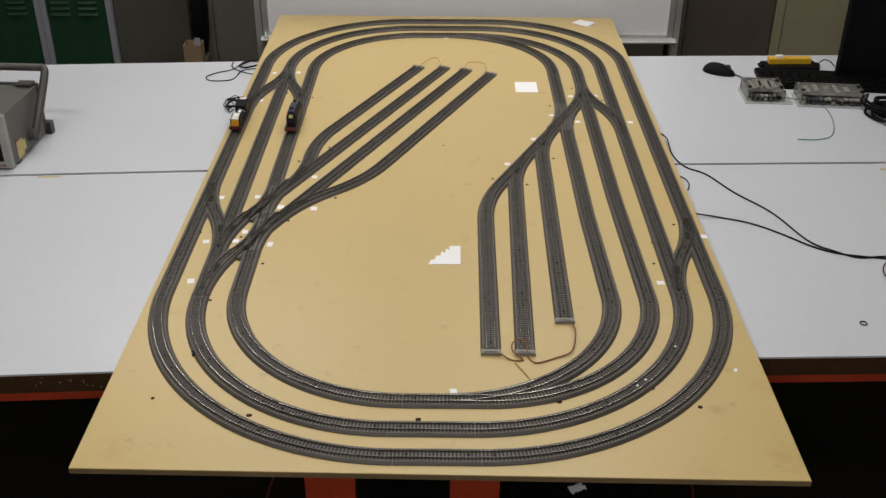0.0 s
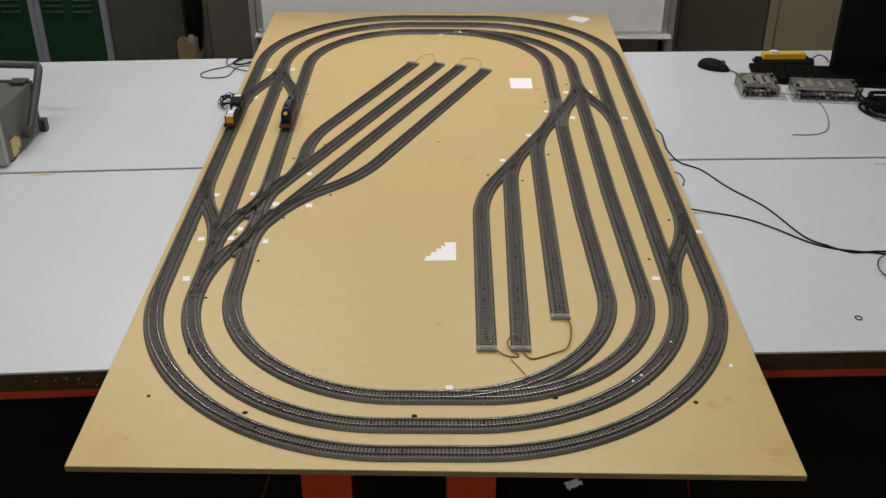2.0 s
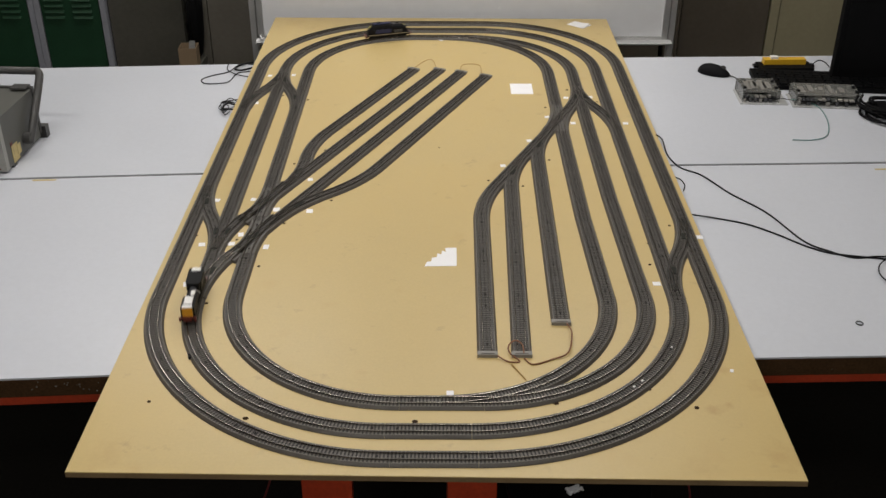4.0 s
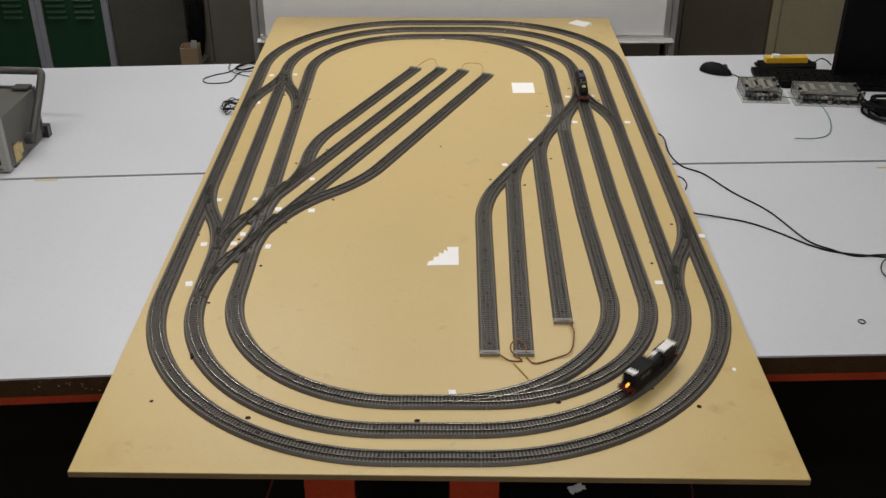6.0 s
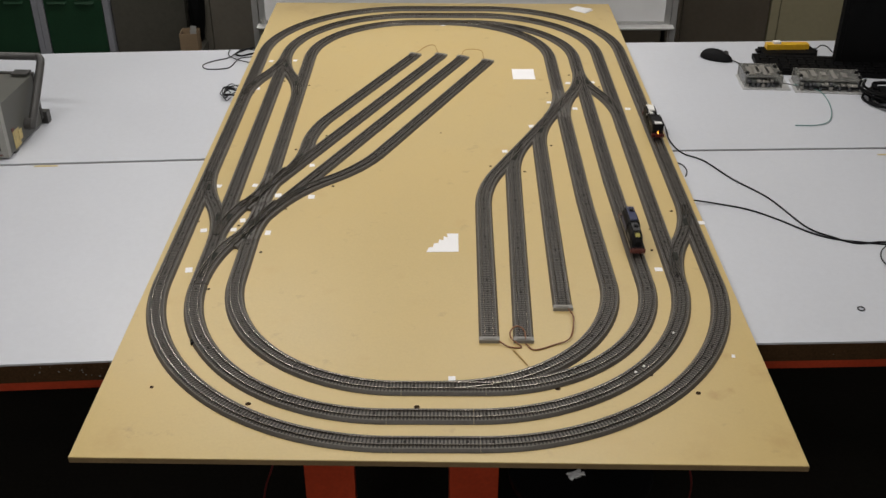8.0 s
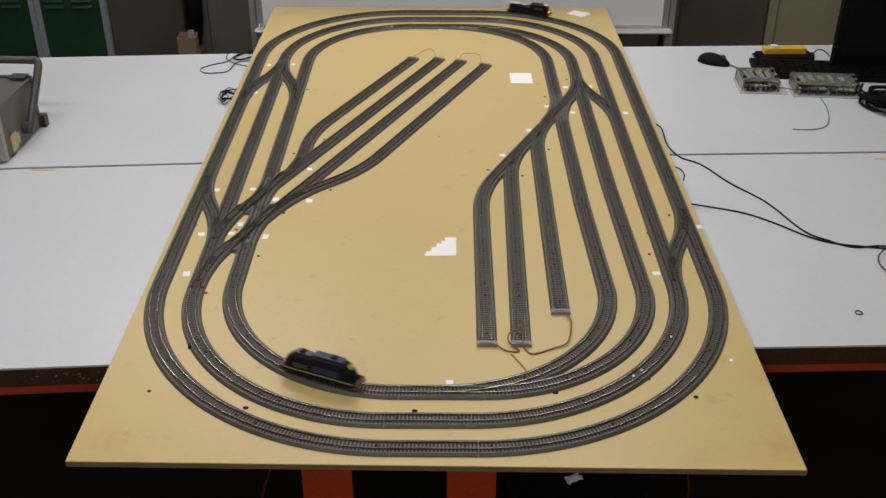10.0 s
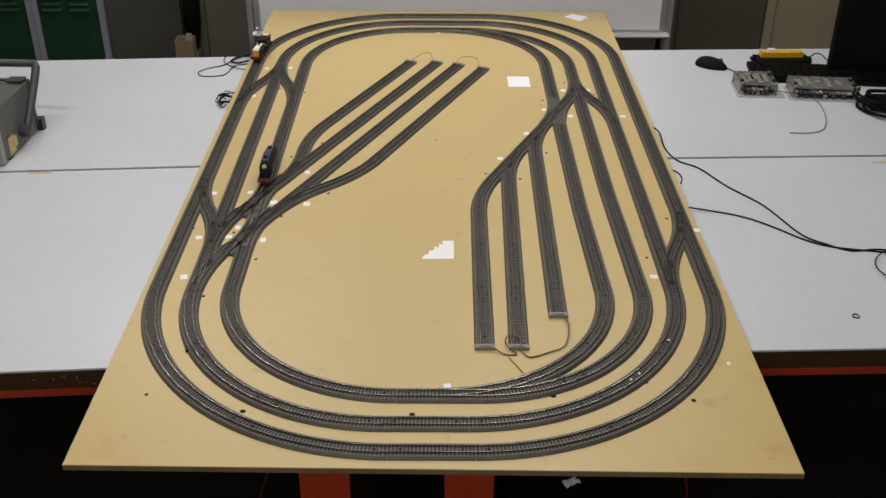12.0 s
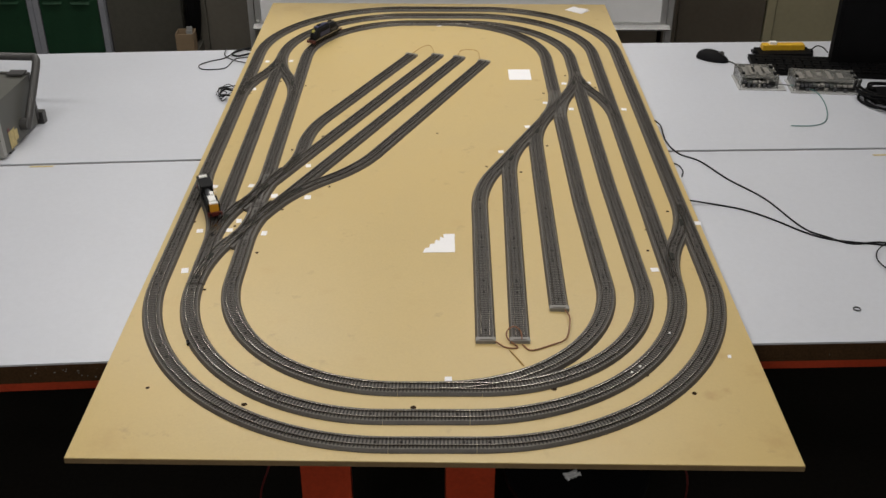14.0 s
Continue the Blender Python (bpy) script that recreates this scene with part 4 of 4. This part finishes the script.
def circuit_case(at, rz, w, d, h, label, plate):
    """A clear case with a circuit board and connectors inside."""
    t = thing("circuit_case", (*at, TABLE_TOP), rz, label, "electronics", "clear circuit cases")
    part("base_plate", boxed(*plate, 0.0, 0.003), M_PLATE, t, "frosted acrylic base plate", bevel=0.0008)
    z = 0.0034
    part("circuit_board", boxed(-w / 2 + 0.006, w / 2 - 0.006, -d / 2 + 0.006, d / 2 - 0.006, z + 0.006, z + 0.008), M_PCB, t, "dark green circuit board")
    rnd = random.Random(int(w * 1000))
    for i in range(11):
        x, y = rnd.uniform(-w / 2 + 0.01, w / 2 - 0.025), rnd.uniform(-d / 2 + 0.022, d / 2 - 0.02)
        part("chip", boxed(x, x + rnd.uniform(0.005, 0.016), y, y + rnd.uniform(0.005, 0.012), z + 0.0082, z + rnd.uniform(0.010, 0.016)), rnd.choice((M_BLACK, M_METAL, M_ENGGREY, M_BLACK)), t)
    part("socket_bar", boxed(-w / 2 + 0.008, w / 2 - 0.008, -d / 2 + 0.004, -d / 2 + 0.02, z + 0.0082, z + 0.0128), M_BLACK, t, "black socket bar", bevel=0.0006)
    x = -w / 2 + 0.010
    while x < w / 2 - 0.022:
        wide = rnd.uniform(0.005, 0.015)
        part("connector", boxed(x, x + wide, -d / 2 + rnd.uniform(0.002, 0.008), -d / 2 + 0.021, z + 0.013, z + rnd.uniform(0.0155, 0.0205)), rnd.choice((M_ENDCAP, M_ENGGREY, M_ENGGREY, M_METAL, M_ENDCAP, M_PCB)), t, "small socket")
        x += wide + rnd.uniform(0.001, 0.005)
    for a, b, c, e, name in ((-w / 2, w / 2, d / 2 - 0.0025, d / 2, "wall"), (-w / 2, -w / 2 + 0.0025, -d / 2, d / 2 - 0.0027, "wall"), (w / 2 - 0.0025, w / 2, -d / 2, d / 2 - 0.0027, "wall")):
        part("side_wall", boxed(a, b, c, e, z, h), M_ACRYL, t, "clear acrylic wall").visible_shadow = False
    for k in range(4):
        y = -d / 2 + 0.024 + k * (d - 0.035) / 4
        part("cover_strip", boxed(-w / 2 + 0.01, w / 2 - 0.01 - 0.02 * (k % 2), y, y + 0.011, z + 0.022, z + 0.0245), M_ENDCAP, t, "grey plastic cover strip", bevel=0.0005)
    part("lid", boxed(-w / 2, w / 2, -d / 2, d / 2, h + 0.0003, h + 0.003), M_ACRYL, t, "clear acrylic lid", bevel=0.0006).visible_shadow = False
    # ribs, slots and pin blocks on the lid, dark cut-outs along the front
    for k in range(5):
        x = -w / 2 + 0.012 + (w - 0.04) * k / 5
        part("lid_rib", boxed(x, x + rnd.uniform(0.012, 0.022), -d / 2 + 0.012 + 0.012 * (k % 3), d / 2 - 0.012 - 0.014 * ((k + 1) % 2), h + 0.0032, h + 0.0046), M_ENDCAP, t, "raised grey rib", bevel=0.0004)
    for x, y in ((-w / 2 + 0.004, -d / 2 + 0.018), (w / 2 - 0.014, d / 2 - 0.03), (w / 2 - 0.013, -d / 2 + 0.02)):
        part("pin_block", boxed(x, x + 0.009, y, y + 0.012, h + 0.0032, h + 0.008), M_BLACK, t, "small black pin block", bevel=0.0005)
    for k in range(6):
        x = -w / 2 + 0.006 + (w - 0.022) * k / 6
        part("port", boxed(x, x + rnd.uniform(0.006, 0.012), -d / 2 - 0.0015, -d / 2 + 0.002, z + 0.002, z + rnd.uniform(0.009, 0.014)), M_ENGGREY if k % 3 else M_ENDCAP, t, "small port on the front edge", bevel=0.0004)
    part("edge_rim", boxed(-w / 2 - 0.0012, w / 2 + 0.0012, d / 2 + 0.0003, d / 2 + 0.002, z, h + 0.004), M_ENDCAP, t, "grey rear rim")
    for x in (-w / 2 + 0.006, w / 2 - 0.006):
        for y in (-d / 2 + 0.006, d / 2 - 0.006):
            bm = bmesh.new()
            bmesh.ops.create_cone(bm, cap_ends=True, segments=10, radius1=0.003, radius2=0.003, depth=0.004, matrix=pose(x, y, h + 0.005))
            part("screw", bm, M_METAL, t)


def yellow_gauge():
    t = thing("yellow_device", (1.131, 1.965, TABLE_TOP), 2, "yellow plastic device on a black foot plate", "device")
    part("foot_plate", boxed(-0.088, 0.088, -0.042, 0.024, 0.0, 0.013), M_BLACKM, t, bevel=0.003)
    part("mounting_ear", boxed(-0.10, -0.0885, -0.01, 0.012, 0.004, 0.011), M_BLACK, t, bevel=0.001)
    part("mounting_ear", boxed(0.0885, 0.10, -0.01, 0.012, 0.004, 0.011), M_BLACK, t, bevel=0.001)
    part("body", boxed(-0.068, 0.07, -0.008, 0.020, 0.0132, 0.030), M_YELLOW, t, "yellow plastic body", bevel=0.004)
    part("knob", boxed(-0.045, -0.022, -0.002, 0.014, 0.0302, 0.038), M_ENGWHITE, t, "white plastic knob", bevel=0.002)
    bm = bmesh.new()
    tube(bm, smooth_line([(0.094, 0, 0.009), (0.115, 0.005, 0.022), (0.135, 0.0, 0.018), (0.15, -0.01, 0.004)]), 0.002, 6)
    part("lead", bm, M_BLACK, t, smooth=True)


def power_adapter():
    t = thing("power_adapter", (1.345, 1.555, TABLE_TOP), -12, "black power adapter among coiled leads", "adapter")
    part("brick", boxed(-0.055, 0.055, -0.028, 0.028, 0.001, 0.034), M_BLACKM, t, bevel=0.004)
    part("socket", boxed(-0.066, -0.0555, -0.01, 0.01, 0.008, 0.024), M_BLACK, t, bevel=0.001)


def cable(name, pts, z, r, mat, label, lifts=()):
    p = [(x, y, z + (lifts[i] if i < len(lifts) else 0)) for i, (x, y) in enumerate(pts)]
    bm = bmesh.new()
    tube(bm, smooth_line(p, 7), r, 6)
    return tagged(part(name, bm, mat, None, smooth=True), label, "cable")


def cables():
    z = TABLE_TOP + 0.0024
    cable("power_cable", [(0.609, 1.382), (0.621, 1.355), (0.621, 1.274), (0.64, 1.196), (0.687, 1.149), (0.736, 1.046), (0.801, 0.942), (0.849, 0.804), (0.893, 0.758), (0.941, 0.728), (1.004, 0.734), (1.08, 0.72)], z, 0.002, M_BLACK, "thin black cable trailing across the white table", (0.012, 0.008))
    cable("power_cable", [(0.612, 0.921), (0.677, 0.911), (0.738, 0.884), (0.793, 0.838), (0.853, 0.775), (0.907, 0.744), (1.001, 0.724), (1.08, 0.705)], z, 0.002, M_BLACK, "thin black cable trailing across the white table", (0.006,))
    cable("power_cable", [(1.03, 0.735), (0.985, 0.692), (0.97, 0.644), (0.99, 0.60), (1.05, 0.57)], z + 0.004, 0.0015, M_BLACK, "short black cable end on the white table")
    cable("wire_end", [(0.605, 1.128), (0.626, 1.125), (0.631, 1.092), (0.622, 1.06)], z, 0.0016, M_BLACK, "short black wire end beside the board", (0.006,))
    cable("loose_wire", [(-0.612, 1.955), (-0.66, 1.965), (-0.69, 1.902), (-0.733, 1.871), (-0.761, 1.834), (-0.743, 1.8), (-0.693, 1.801), (-0.67, 1.821), (-0.656, 1.892), (-0.615, 1.91)], z, 0.0016, M_BLACK, "loop of thin black wire on the white table", (0.006, 0.004))
    cable("loose_wire", [(-0.70, 1.985), (-0.695, 1.92), (-0.66, 1.875), (-0.615, 1.85)], z + 0.003, 0.0016, M_BLACK, "thin black wire beside the board edge")
    cable("loose_wire", [(-0.612, 1.93), (-0.65, 1.905), (-0.672, 1.925), (-0.645, 1.965), (-0.62, 1.982)], z + 0.005, 0.0032, M_BLACK, "knotted thin black wire beside the board edge")
    cable("wire_bundle", [(-0.611, 1.64), (-0.64, 1.64), (-0.656, 1.613), (-0.640, 1.552), (-0.626, 1.578), (-0.645, 1.6), (-0.62, 1.631)], z, 0.0014, M_BLACK, "small bundle of black wire beside the board edge", (0.01, 0.006, 0.01, 0.004, 0.012, 0.014, 0.012))
    cable("wire_bundle", [(-0.612, 1.60), (-0.635, 1.60), (-0.645, 1.575), (-0.622, 1.555), (-0.612, 1.57)], z + 0.006, 0.003, M_BLACK, "small bundle of black wire beside the board edge", (0.004, 0.008, 0.002, 0.008))
    cable("wire_bundle", [(-0.611, 1.625), (-0.634, 1.645), (-0.652, 1.63), (-0.645, 1.585), (-0.632, 1.535), (-0.62, 1.55)], z, 0.0012, M_BLACK, "small bundle of black wire beside the board edge", (0.01, 0.012, 0.004, 0.006, 0.004, 0.008))
    cable("wire_bundle", [(-0.612, 1.61), (-0.65, 1.625), (-0.655, 1.57), (-0.63, 1.55), (-0.612, 1.585)], z, 0.0012, M_BLACK, "small bundle of black wire beside the board edge", (0.012, 0.008, 0.01, 0.012, 0.01))
    cable("feed_wire", [(0.118, 0.328), (0.137, 0.315), (0.160, 0.315), (0.142, 0.337), (0.141, 0.355), (0.154, 0.367), (0.167, 0.356), (0.169, 0.332)], BOARD_TOP + 0.002, 0.0016, M_COPPER, "brown feed wire at the siding ends", (0.004, 0, 0, 0.004, 0.009, 0.012, 0.010, 0.006))
    cable("feed_wire", [(0.262, 0.438), (0.268, 0.402), (0.255, 0.341), (0.224, 0.323), (0.185, 0.306), (0.169, 0.325)], BOARD_TOP + 0.002, 0.0016, M_COPPER, "brown feed wire at the siding ends", (0.004, 0.006, 0.003))
    cable("feed_wire", [(0.144, 0.306), (0.157, 0.281), (0.168, 0.258)], BOARD_TOP + 0.002, 0.0014, M_YWIRE, "brown feed wire entering a hole")
    cable("feed_wire", [(-0.088, 1.897), (-0.05, 1.945), (-0.025, 1.95), (-0.012, 1.90)], BOARD_TOP + 0.003, 0.0012, M_YWIRE, "ochre wire joining two siding ends", (0.003, 0.012, 0.012, 0.003))
    cable("feed_wire", [(0.062, 1.876), (0.075, 1.905), (0.125, 1.90), (0.133, 1.842)], BOARD_TOP + 0.003, 0.0012, M_YWIRE, "ochre wire joining two siding ends", (0.003, 0.014, 0.014, 0.003))
    cable("signal_wire", [(1.06, 1.648), (1.102, 1.65), (1.14, 1.611), (1.131, 1.504), (1.098, 1.41), (1.052, 1.378), (0.991, 1.377)], z, 0.0014, M_TEAL, "thin teal wire curling over the table", (0.012, 0.008))
    cable("signal_wire", [(1.02, 1.66), (1.045, 1.655), (1.07, 1.64)], z + 0.012, 0.0014, M_ENGGREY, "short grey wire between the circuit cases")
    for i, (ox, oy) in enumerate(((0, 0), (0.012, -0.02), (0.02, 0.012), (0.006, 0.03), (0.03, 0.022), (0.035, -0.008), (0.012, 0.04), (-0.008, 0.022))):
        cable("mains_lead", [(1.26 + ox, 1.600 + oy), (1.245 + ox, 1.560 + oy), (1.27 + ox, 1.495 + oy), (1.34 + ox, 1.482 + oy), (1.40 + ox, 1.518 + oy), (1.37 + ox, 1.580 + oy), (1.30, 1.592 + oy), (1.28, 1.548 + oy)], z + 0.002 + 0.004 * i, 0.004, M_BLACKM, "coiled black mains lead on the white table", (0.006, 0, 0.004, 0.002))


def board_marks():
    stickers = ((-0.544, 1.843), (-0.469, 1.849), (-0.552, 1.613), (-0.546, 0.979), (-0.457, 0.984), (-0.392, 0.931), (-0.329, 1.096), (-0.311, 0.924), (-0.457, 0.807), (-0.471, 0.764), (-0.39, 0.75), (-0.538, 0.76), (-0.535, 0.59), (0.25, 1.343), (0.169, 1.182), (0.314, 1.512), (0.383, 1.662), (0.384, 1.467), (0.458, 1.668), (0.535, 1.466), (0.606, 0.802), (0.471, 0.598), (0.558, 0.29), (0.027, 0.218), (0.002, 2.197))
    rnd = random.Random(4)
    for x, y in stickers:
        t = thing("paper_label", (x, y, BOARD_TOP + 0.0002), rnd.uniform(-12, 12), "small white paper label stuck beside the track", "label", "white paper labels")
        k = 0.5 if (x, y) == (0.558, 0.29) else 1.0
        w, h = k * rnd.uniform(0.006, 0.0085), k * rnd.uniform(0.007, 0.010)
        part("slip", boxed(-w, w, -h, h, 0, 0.0007), M_PAPER, t)
    holes = ((-0.399, 1.639), (-0.557, 1.578), (-0.479, 1.674), (-0.382, 1.19), (-0.31, 1.277), (-0.264, 0.981), (-0.516, 0.192), (-0.334, 0.146), (-0.035, 0.139), (0.469, 0.18), (0.218, 0.191), (-0.478, 0.516), (-0.393, 0.665), (0.47, 0.678), (0.547, 0.858), (0.482, 0.771), (0.214, 1.063), (0.128, 1.094), (0.294, 1.219), (0.484, 1.335), (0.486, 1.055), (0.314, 1.585), (0.393, 1.728), (0.474, 1.632), (0.0, 1.297), (-0.452, 0.876), (-0.364, 0.862), (-0.462, 0.783), (-0.338, 1.196), (-0.559, 0.802), (0.171, 0.252), (0.393, 0.232))
    for i, (x, y) in enumerate(holes):
        t = thing("drill_hole", (x, y, BOARD_TOP + 0.0001), 0, "dark drilled cable hole in the tan board", "hole", "drilled holes")
        bm = bmesh.new()
        r = 0.0046 if i in (7, 8, 9, 10) else 0.0036
        if i == 24:
            r = 0.0025
        bmesh.ops.create_cone(bm, cap_ends=True, segments=14, radius1=r, radius2=r * 0.96, depth=0.0006, matrix=pose(0, 0, 0.0003) @ Matrix.Diagonal((1.2 if i in (7, 8, 10) else 1, 1, 1, 1)))
        # flat dark disc on the board, coloured like the shade inside a hole
        part("rim", bm, M_HOLE, t)
    t = thing("track_clip", (-0.470, 0.326, BOARD_TOP), 20, "small black plastic clip beside the track", "clip")
    part("clip", boxed(-0.0045, 0.0045, -0.006, 0.006, 0, 0.006), M_BLACK, t, bevel=0.001)
    # papers lying on the board
    t = thing("torn_paper", (0.008, 0.708, BOARD_TOP + 0.0003), 0, "white paper sheet with one torn ragged edge", "paper")
    bm = bmesh.new()
    prism(bm, [(-0.036, -0.041), (0.035, -0.039), (0.035, 0.041), (0.009, 0.040), (0.011, 0.022), (0.002, 0.028), (0.001, 0.010), (-0.008, 0.015), (-0.010, -0.002), (-0.020, -0.004), (-0.022, -0.02), (-0.031, -0.022)], 0, 0.0006)
    part("sheet", bm, M_PAPER, t)
    t = thing("paper_sheet", (0.2525, 1.735, BOARD_TOP + 0.0003), 0, "white square of paper on the board", "paper")
    part("sheet", boxed(-0.034, 0.034, -0.043, 0.043, 0, 0.0006), M_PAPER, t)
    t = thing("paper_sheet", (0.502, 2.372, BOARD_TOP + 0.0003), -42, "folded white paper slip at the board end", "paper")
    part("sheet", boxed(-0.036, 0.036, -0.026, 0.026, 0, 0.0006), M_PAPER, t)
    part("fold", boxed(-0.03, 0.03, -0.018, 0.018, 0, 0.0006, m=pose(0.004, 0, 0.002, 6, -4, 8)), M_PAPER, t, "raised paper fold")
    t = thing("metal_washer", (0.862, 0.467, TABLE_TOP + 0.0002), 0, "small steel washer on the white table", "washer")
    bm = bmesh.new()
    tube(bm, [(0.0068 * math.cos(a), 0.0068 * math.sin(a), 0.0014) for a in [i * math.tau / 24 for i in range(25)]], 0.0014, 6)
    part("ring", bm, M_ENGGREY, t, smooth=True)
    # white dots painted as glints on the second loop, tape strips on the table
    for a in (-26.5, -43.5, -46.8):
        p = Vector((CX, YN)) + R2 * Vector((math.cos(radians(a)), math.sin(radians(a))))
        t = thing("reflective_dot", (p.x, p.y, BOARD_TOP + 0.0082), a, "tiny white dot painted as a glint between the rails", "dot", "bright dots")
        part("dot", boxed(-0.0018, 0.0018, -0.0022, 0.0022, 0, 0.0015), M_ENGWHITE, t, bevel=0.0004)
    for x, y, w in ((-1.02, 1.128, 0.03), (1.19, 1.21, 0.035)):
        t = thing("tape_strip", (x, y - 0.016, TABLE_TOP + 0.0002), TILT, "scrap of yellowed tape beside the table seam", "tape", "tape scraps")
        part("tape", boxed(-w, w, -0.004, 0.004, 0, 0.0005), M_NOTE, t)


def under_table():
    t = thing("stool", (0.30, 0.36, 0), 8, "black stool pushed under the table", "stool")
    bm = bmesh.new()
    bmesh.ops.create_cone(bm, cap_ends=True, segments=28, radius1=0.15, radius2=0.155, depth=0.03, matrix=pose(0, 0, 0.405))
    part("seat", bm, M_BLACKM, t, bevel=0.006)
    for a in range(4):
        p = pose(0, 0, 0, 0, 0, 45 + 90 * a)
        bm = bmesh.new()
        tube(bm, [p @ Vector((0.15, 0, 0.0)), p @ Vector((0.1, 0, 0.389))], 0.011, 8)
        part("leg", bm, M_BLACKM, t)
    t = thing("cloth_scrap", (0.288, 0.33, 0.4205), 25, "crumpled white cloth scrap lying on the stool", "cloth")
    bm = bmesh.new()
    bmesh.ops.create_grid(bm, x_segments=14, y_segments=9, size=1)
    for v in bm.verts:
        n = noise.noise(v.co * 2.3 + Vector((3, 1, 0)))
        v.co = Vector((v.co.x * 0.016 * (1 + 0.35 * n), v.co.y * 0.009 * (1 + 0.5 * n), 0.004 + 0.009 * abs(noise.noise(v.co * 3.1))))
    ret = bmesh.ops.extrude_face_region(bm, geom=bm.faces[:])
    for v in ret["geom"]:
        if isinstance(v, bmesh.types.BMVert):
            v.co.z = max(0.0, v.co.z - 0.004)
    bmesh.ops.recalc_face_normals(bm, faces=bm.faces[:])
    part("cloth", bm, M_CLOTH, t, smooth=True)
    for x, s in ((-0.345, 1), (0.52, -1)):
        y = 0.345 + x * 0.05
        bm = bmesh.new()
        tube(bm, smooth_line([(x, y, 0.68), (x - 0.01 * s, y - 0.03, 0.6), (x + 0.012 * s, y - 0.03, 0.5), (x - 0.02 * s, y - 0.02, 0.36), (x + 0.01 * s, y - 0.02, 0.15), (x + 0.05 * s, y, 0.004)]), 0.0022, 6)
        tagged(part("hanging_wire", bm, M_REDWIRE, None, smooth=True), "thin dark red wire hanging under the table", "cable")


background()
whiteboard()
under_table()
oscilloscope()
monitor()
keyboard()
mouse()
circuit_case((0.976, 1.705), -3, 0.112, 0.105, 0.036, "clear acrylic case with a small circuit board inside", (-0.062, 0.08, -0.064, 0.055))
circuit_case((1.17, 1.668), -5, 0.19, 0.09, 0.036, "long clear acrylic case with circuit board and sockets", (-0.103, 0.1, -0.056, 0.05))
yellow_gauge()
power_adapter()
cables()
board_marks()


# ---- moving trains ----
def journey(path, u):
    for i, s in enumerate(path):
        n = seg_length(s)
        if u <= n or i == len(path) - 1:
            return seg_at(s, u)
        u -= n


def ease(knots, t):
    """Distance run at time t, straight between knots."""
    return float(np.interp(t, [k[0] for k in knots], [k[1] for k in knots]))


def train_pose(path, u, half):
    a, _ = journey(path, u - half)
    b, _ = journey(path, u + half)
    d = b - a
    m = (a + b) / 2
    return pose(m.x, m.y, BOARD_TOP + 0.0103, 0, 0, math.degrees(math.atan2(d.y, d.x)))


def flip(s):
    return line(s[2], s[1]) if s[0] == "L" else arc(s[1], s[2], s[4], s[3])


def freight_path():
    low = YL - 2 * RT * SN
    top = YR + 2 * RT * SN
    nw, near, ne = near_end(2)
    fe, far_line, fw = far_end(1)
    w2, e2, e1, w1 = straight_ends(2, False)[0], straight_ends(2, True)[0], straight_ends(1, True)[1], straight_ends(1, False)[1]
    p = [line((-X1, w1), (-X1, YL)), arc((-X1 + RT, YL), RT, 180, 180 + TA), arc((-X2 - RT, low), RT, TA, 0), line((-X2, low), (-X2, w2)), nw, near, ne, line((X2, e2), (X2, YR)),
         arc((X2 + RT, YR), RT, 180, 180 - TA), arc((X1 - RT, top), RT, -TA, 0), line((X1, top), (X1, e1)), fe, far_line, fw]
    return p + p[:4]


def shunter_path():
    nw, near, ne = near_end(3)
    fe, far_line, fw = far_end(3)
    w, e = straight_ends(3, False), straight_ends(3, True)
    p = [line((-X3, w[0]), (-X3, w[1])), flip(fw), flip(far_line), flip(fe), line((X3, e[1]), (X3, 1.0)), line((X3, 1.0), (XE, e[0])), flip(ne), flip(near), flip(nw)]
    return p * 2


FREIGHT_RUN = [(0, 0.477), (2.2, 0.477), (2.4, 0.516), (2.5, 0.566), (2.7, 0.674), (3.0, 0.841), (3.2, 0.961), (5.3, 2.168), (6.5, 2.858), (7.5, 3.424), (8.2, 3.793), (10.3, 4.984), (11.0, 5.383), (12.5, 6.214), (14.0, 7.023)]
SHUNTER_RUN = [(0, 0.88), (2.1, 0.88), (2.3, 0.918), (2.5, 1.005), (2.8, 1.157), (3.2, 1.345), (5.3, 2.43), (6.5, 3.0), (7.5, 3.483), (8.2, 3.819), (10.3, 4.902), (11.0, 5.216), (12.5, 5.945), (14.0, 6.664)]


def motions():
    times = [i / 10 for i in range(141)]
    a, b = freight_path(), shunter_path()
    walk(FREIGHT, [(t, train_pose(a, ease(FREIGHT_RUN, t), 0.04)) for t in times])
    walk(SHUNTER, [(t, train_pose(b, ease(SHUNTER_RUN, t), 0.046)) for t in times])


motions()
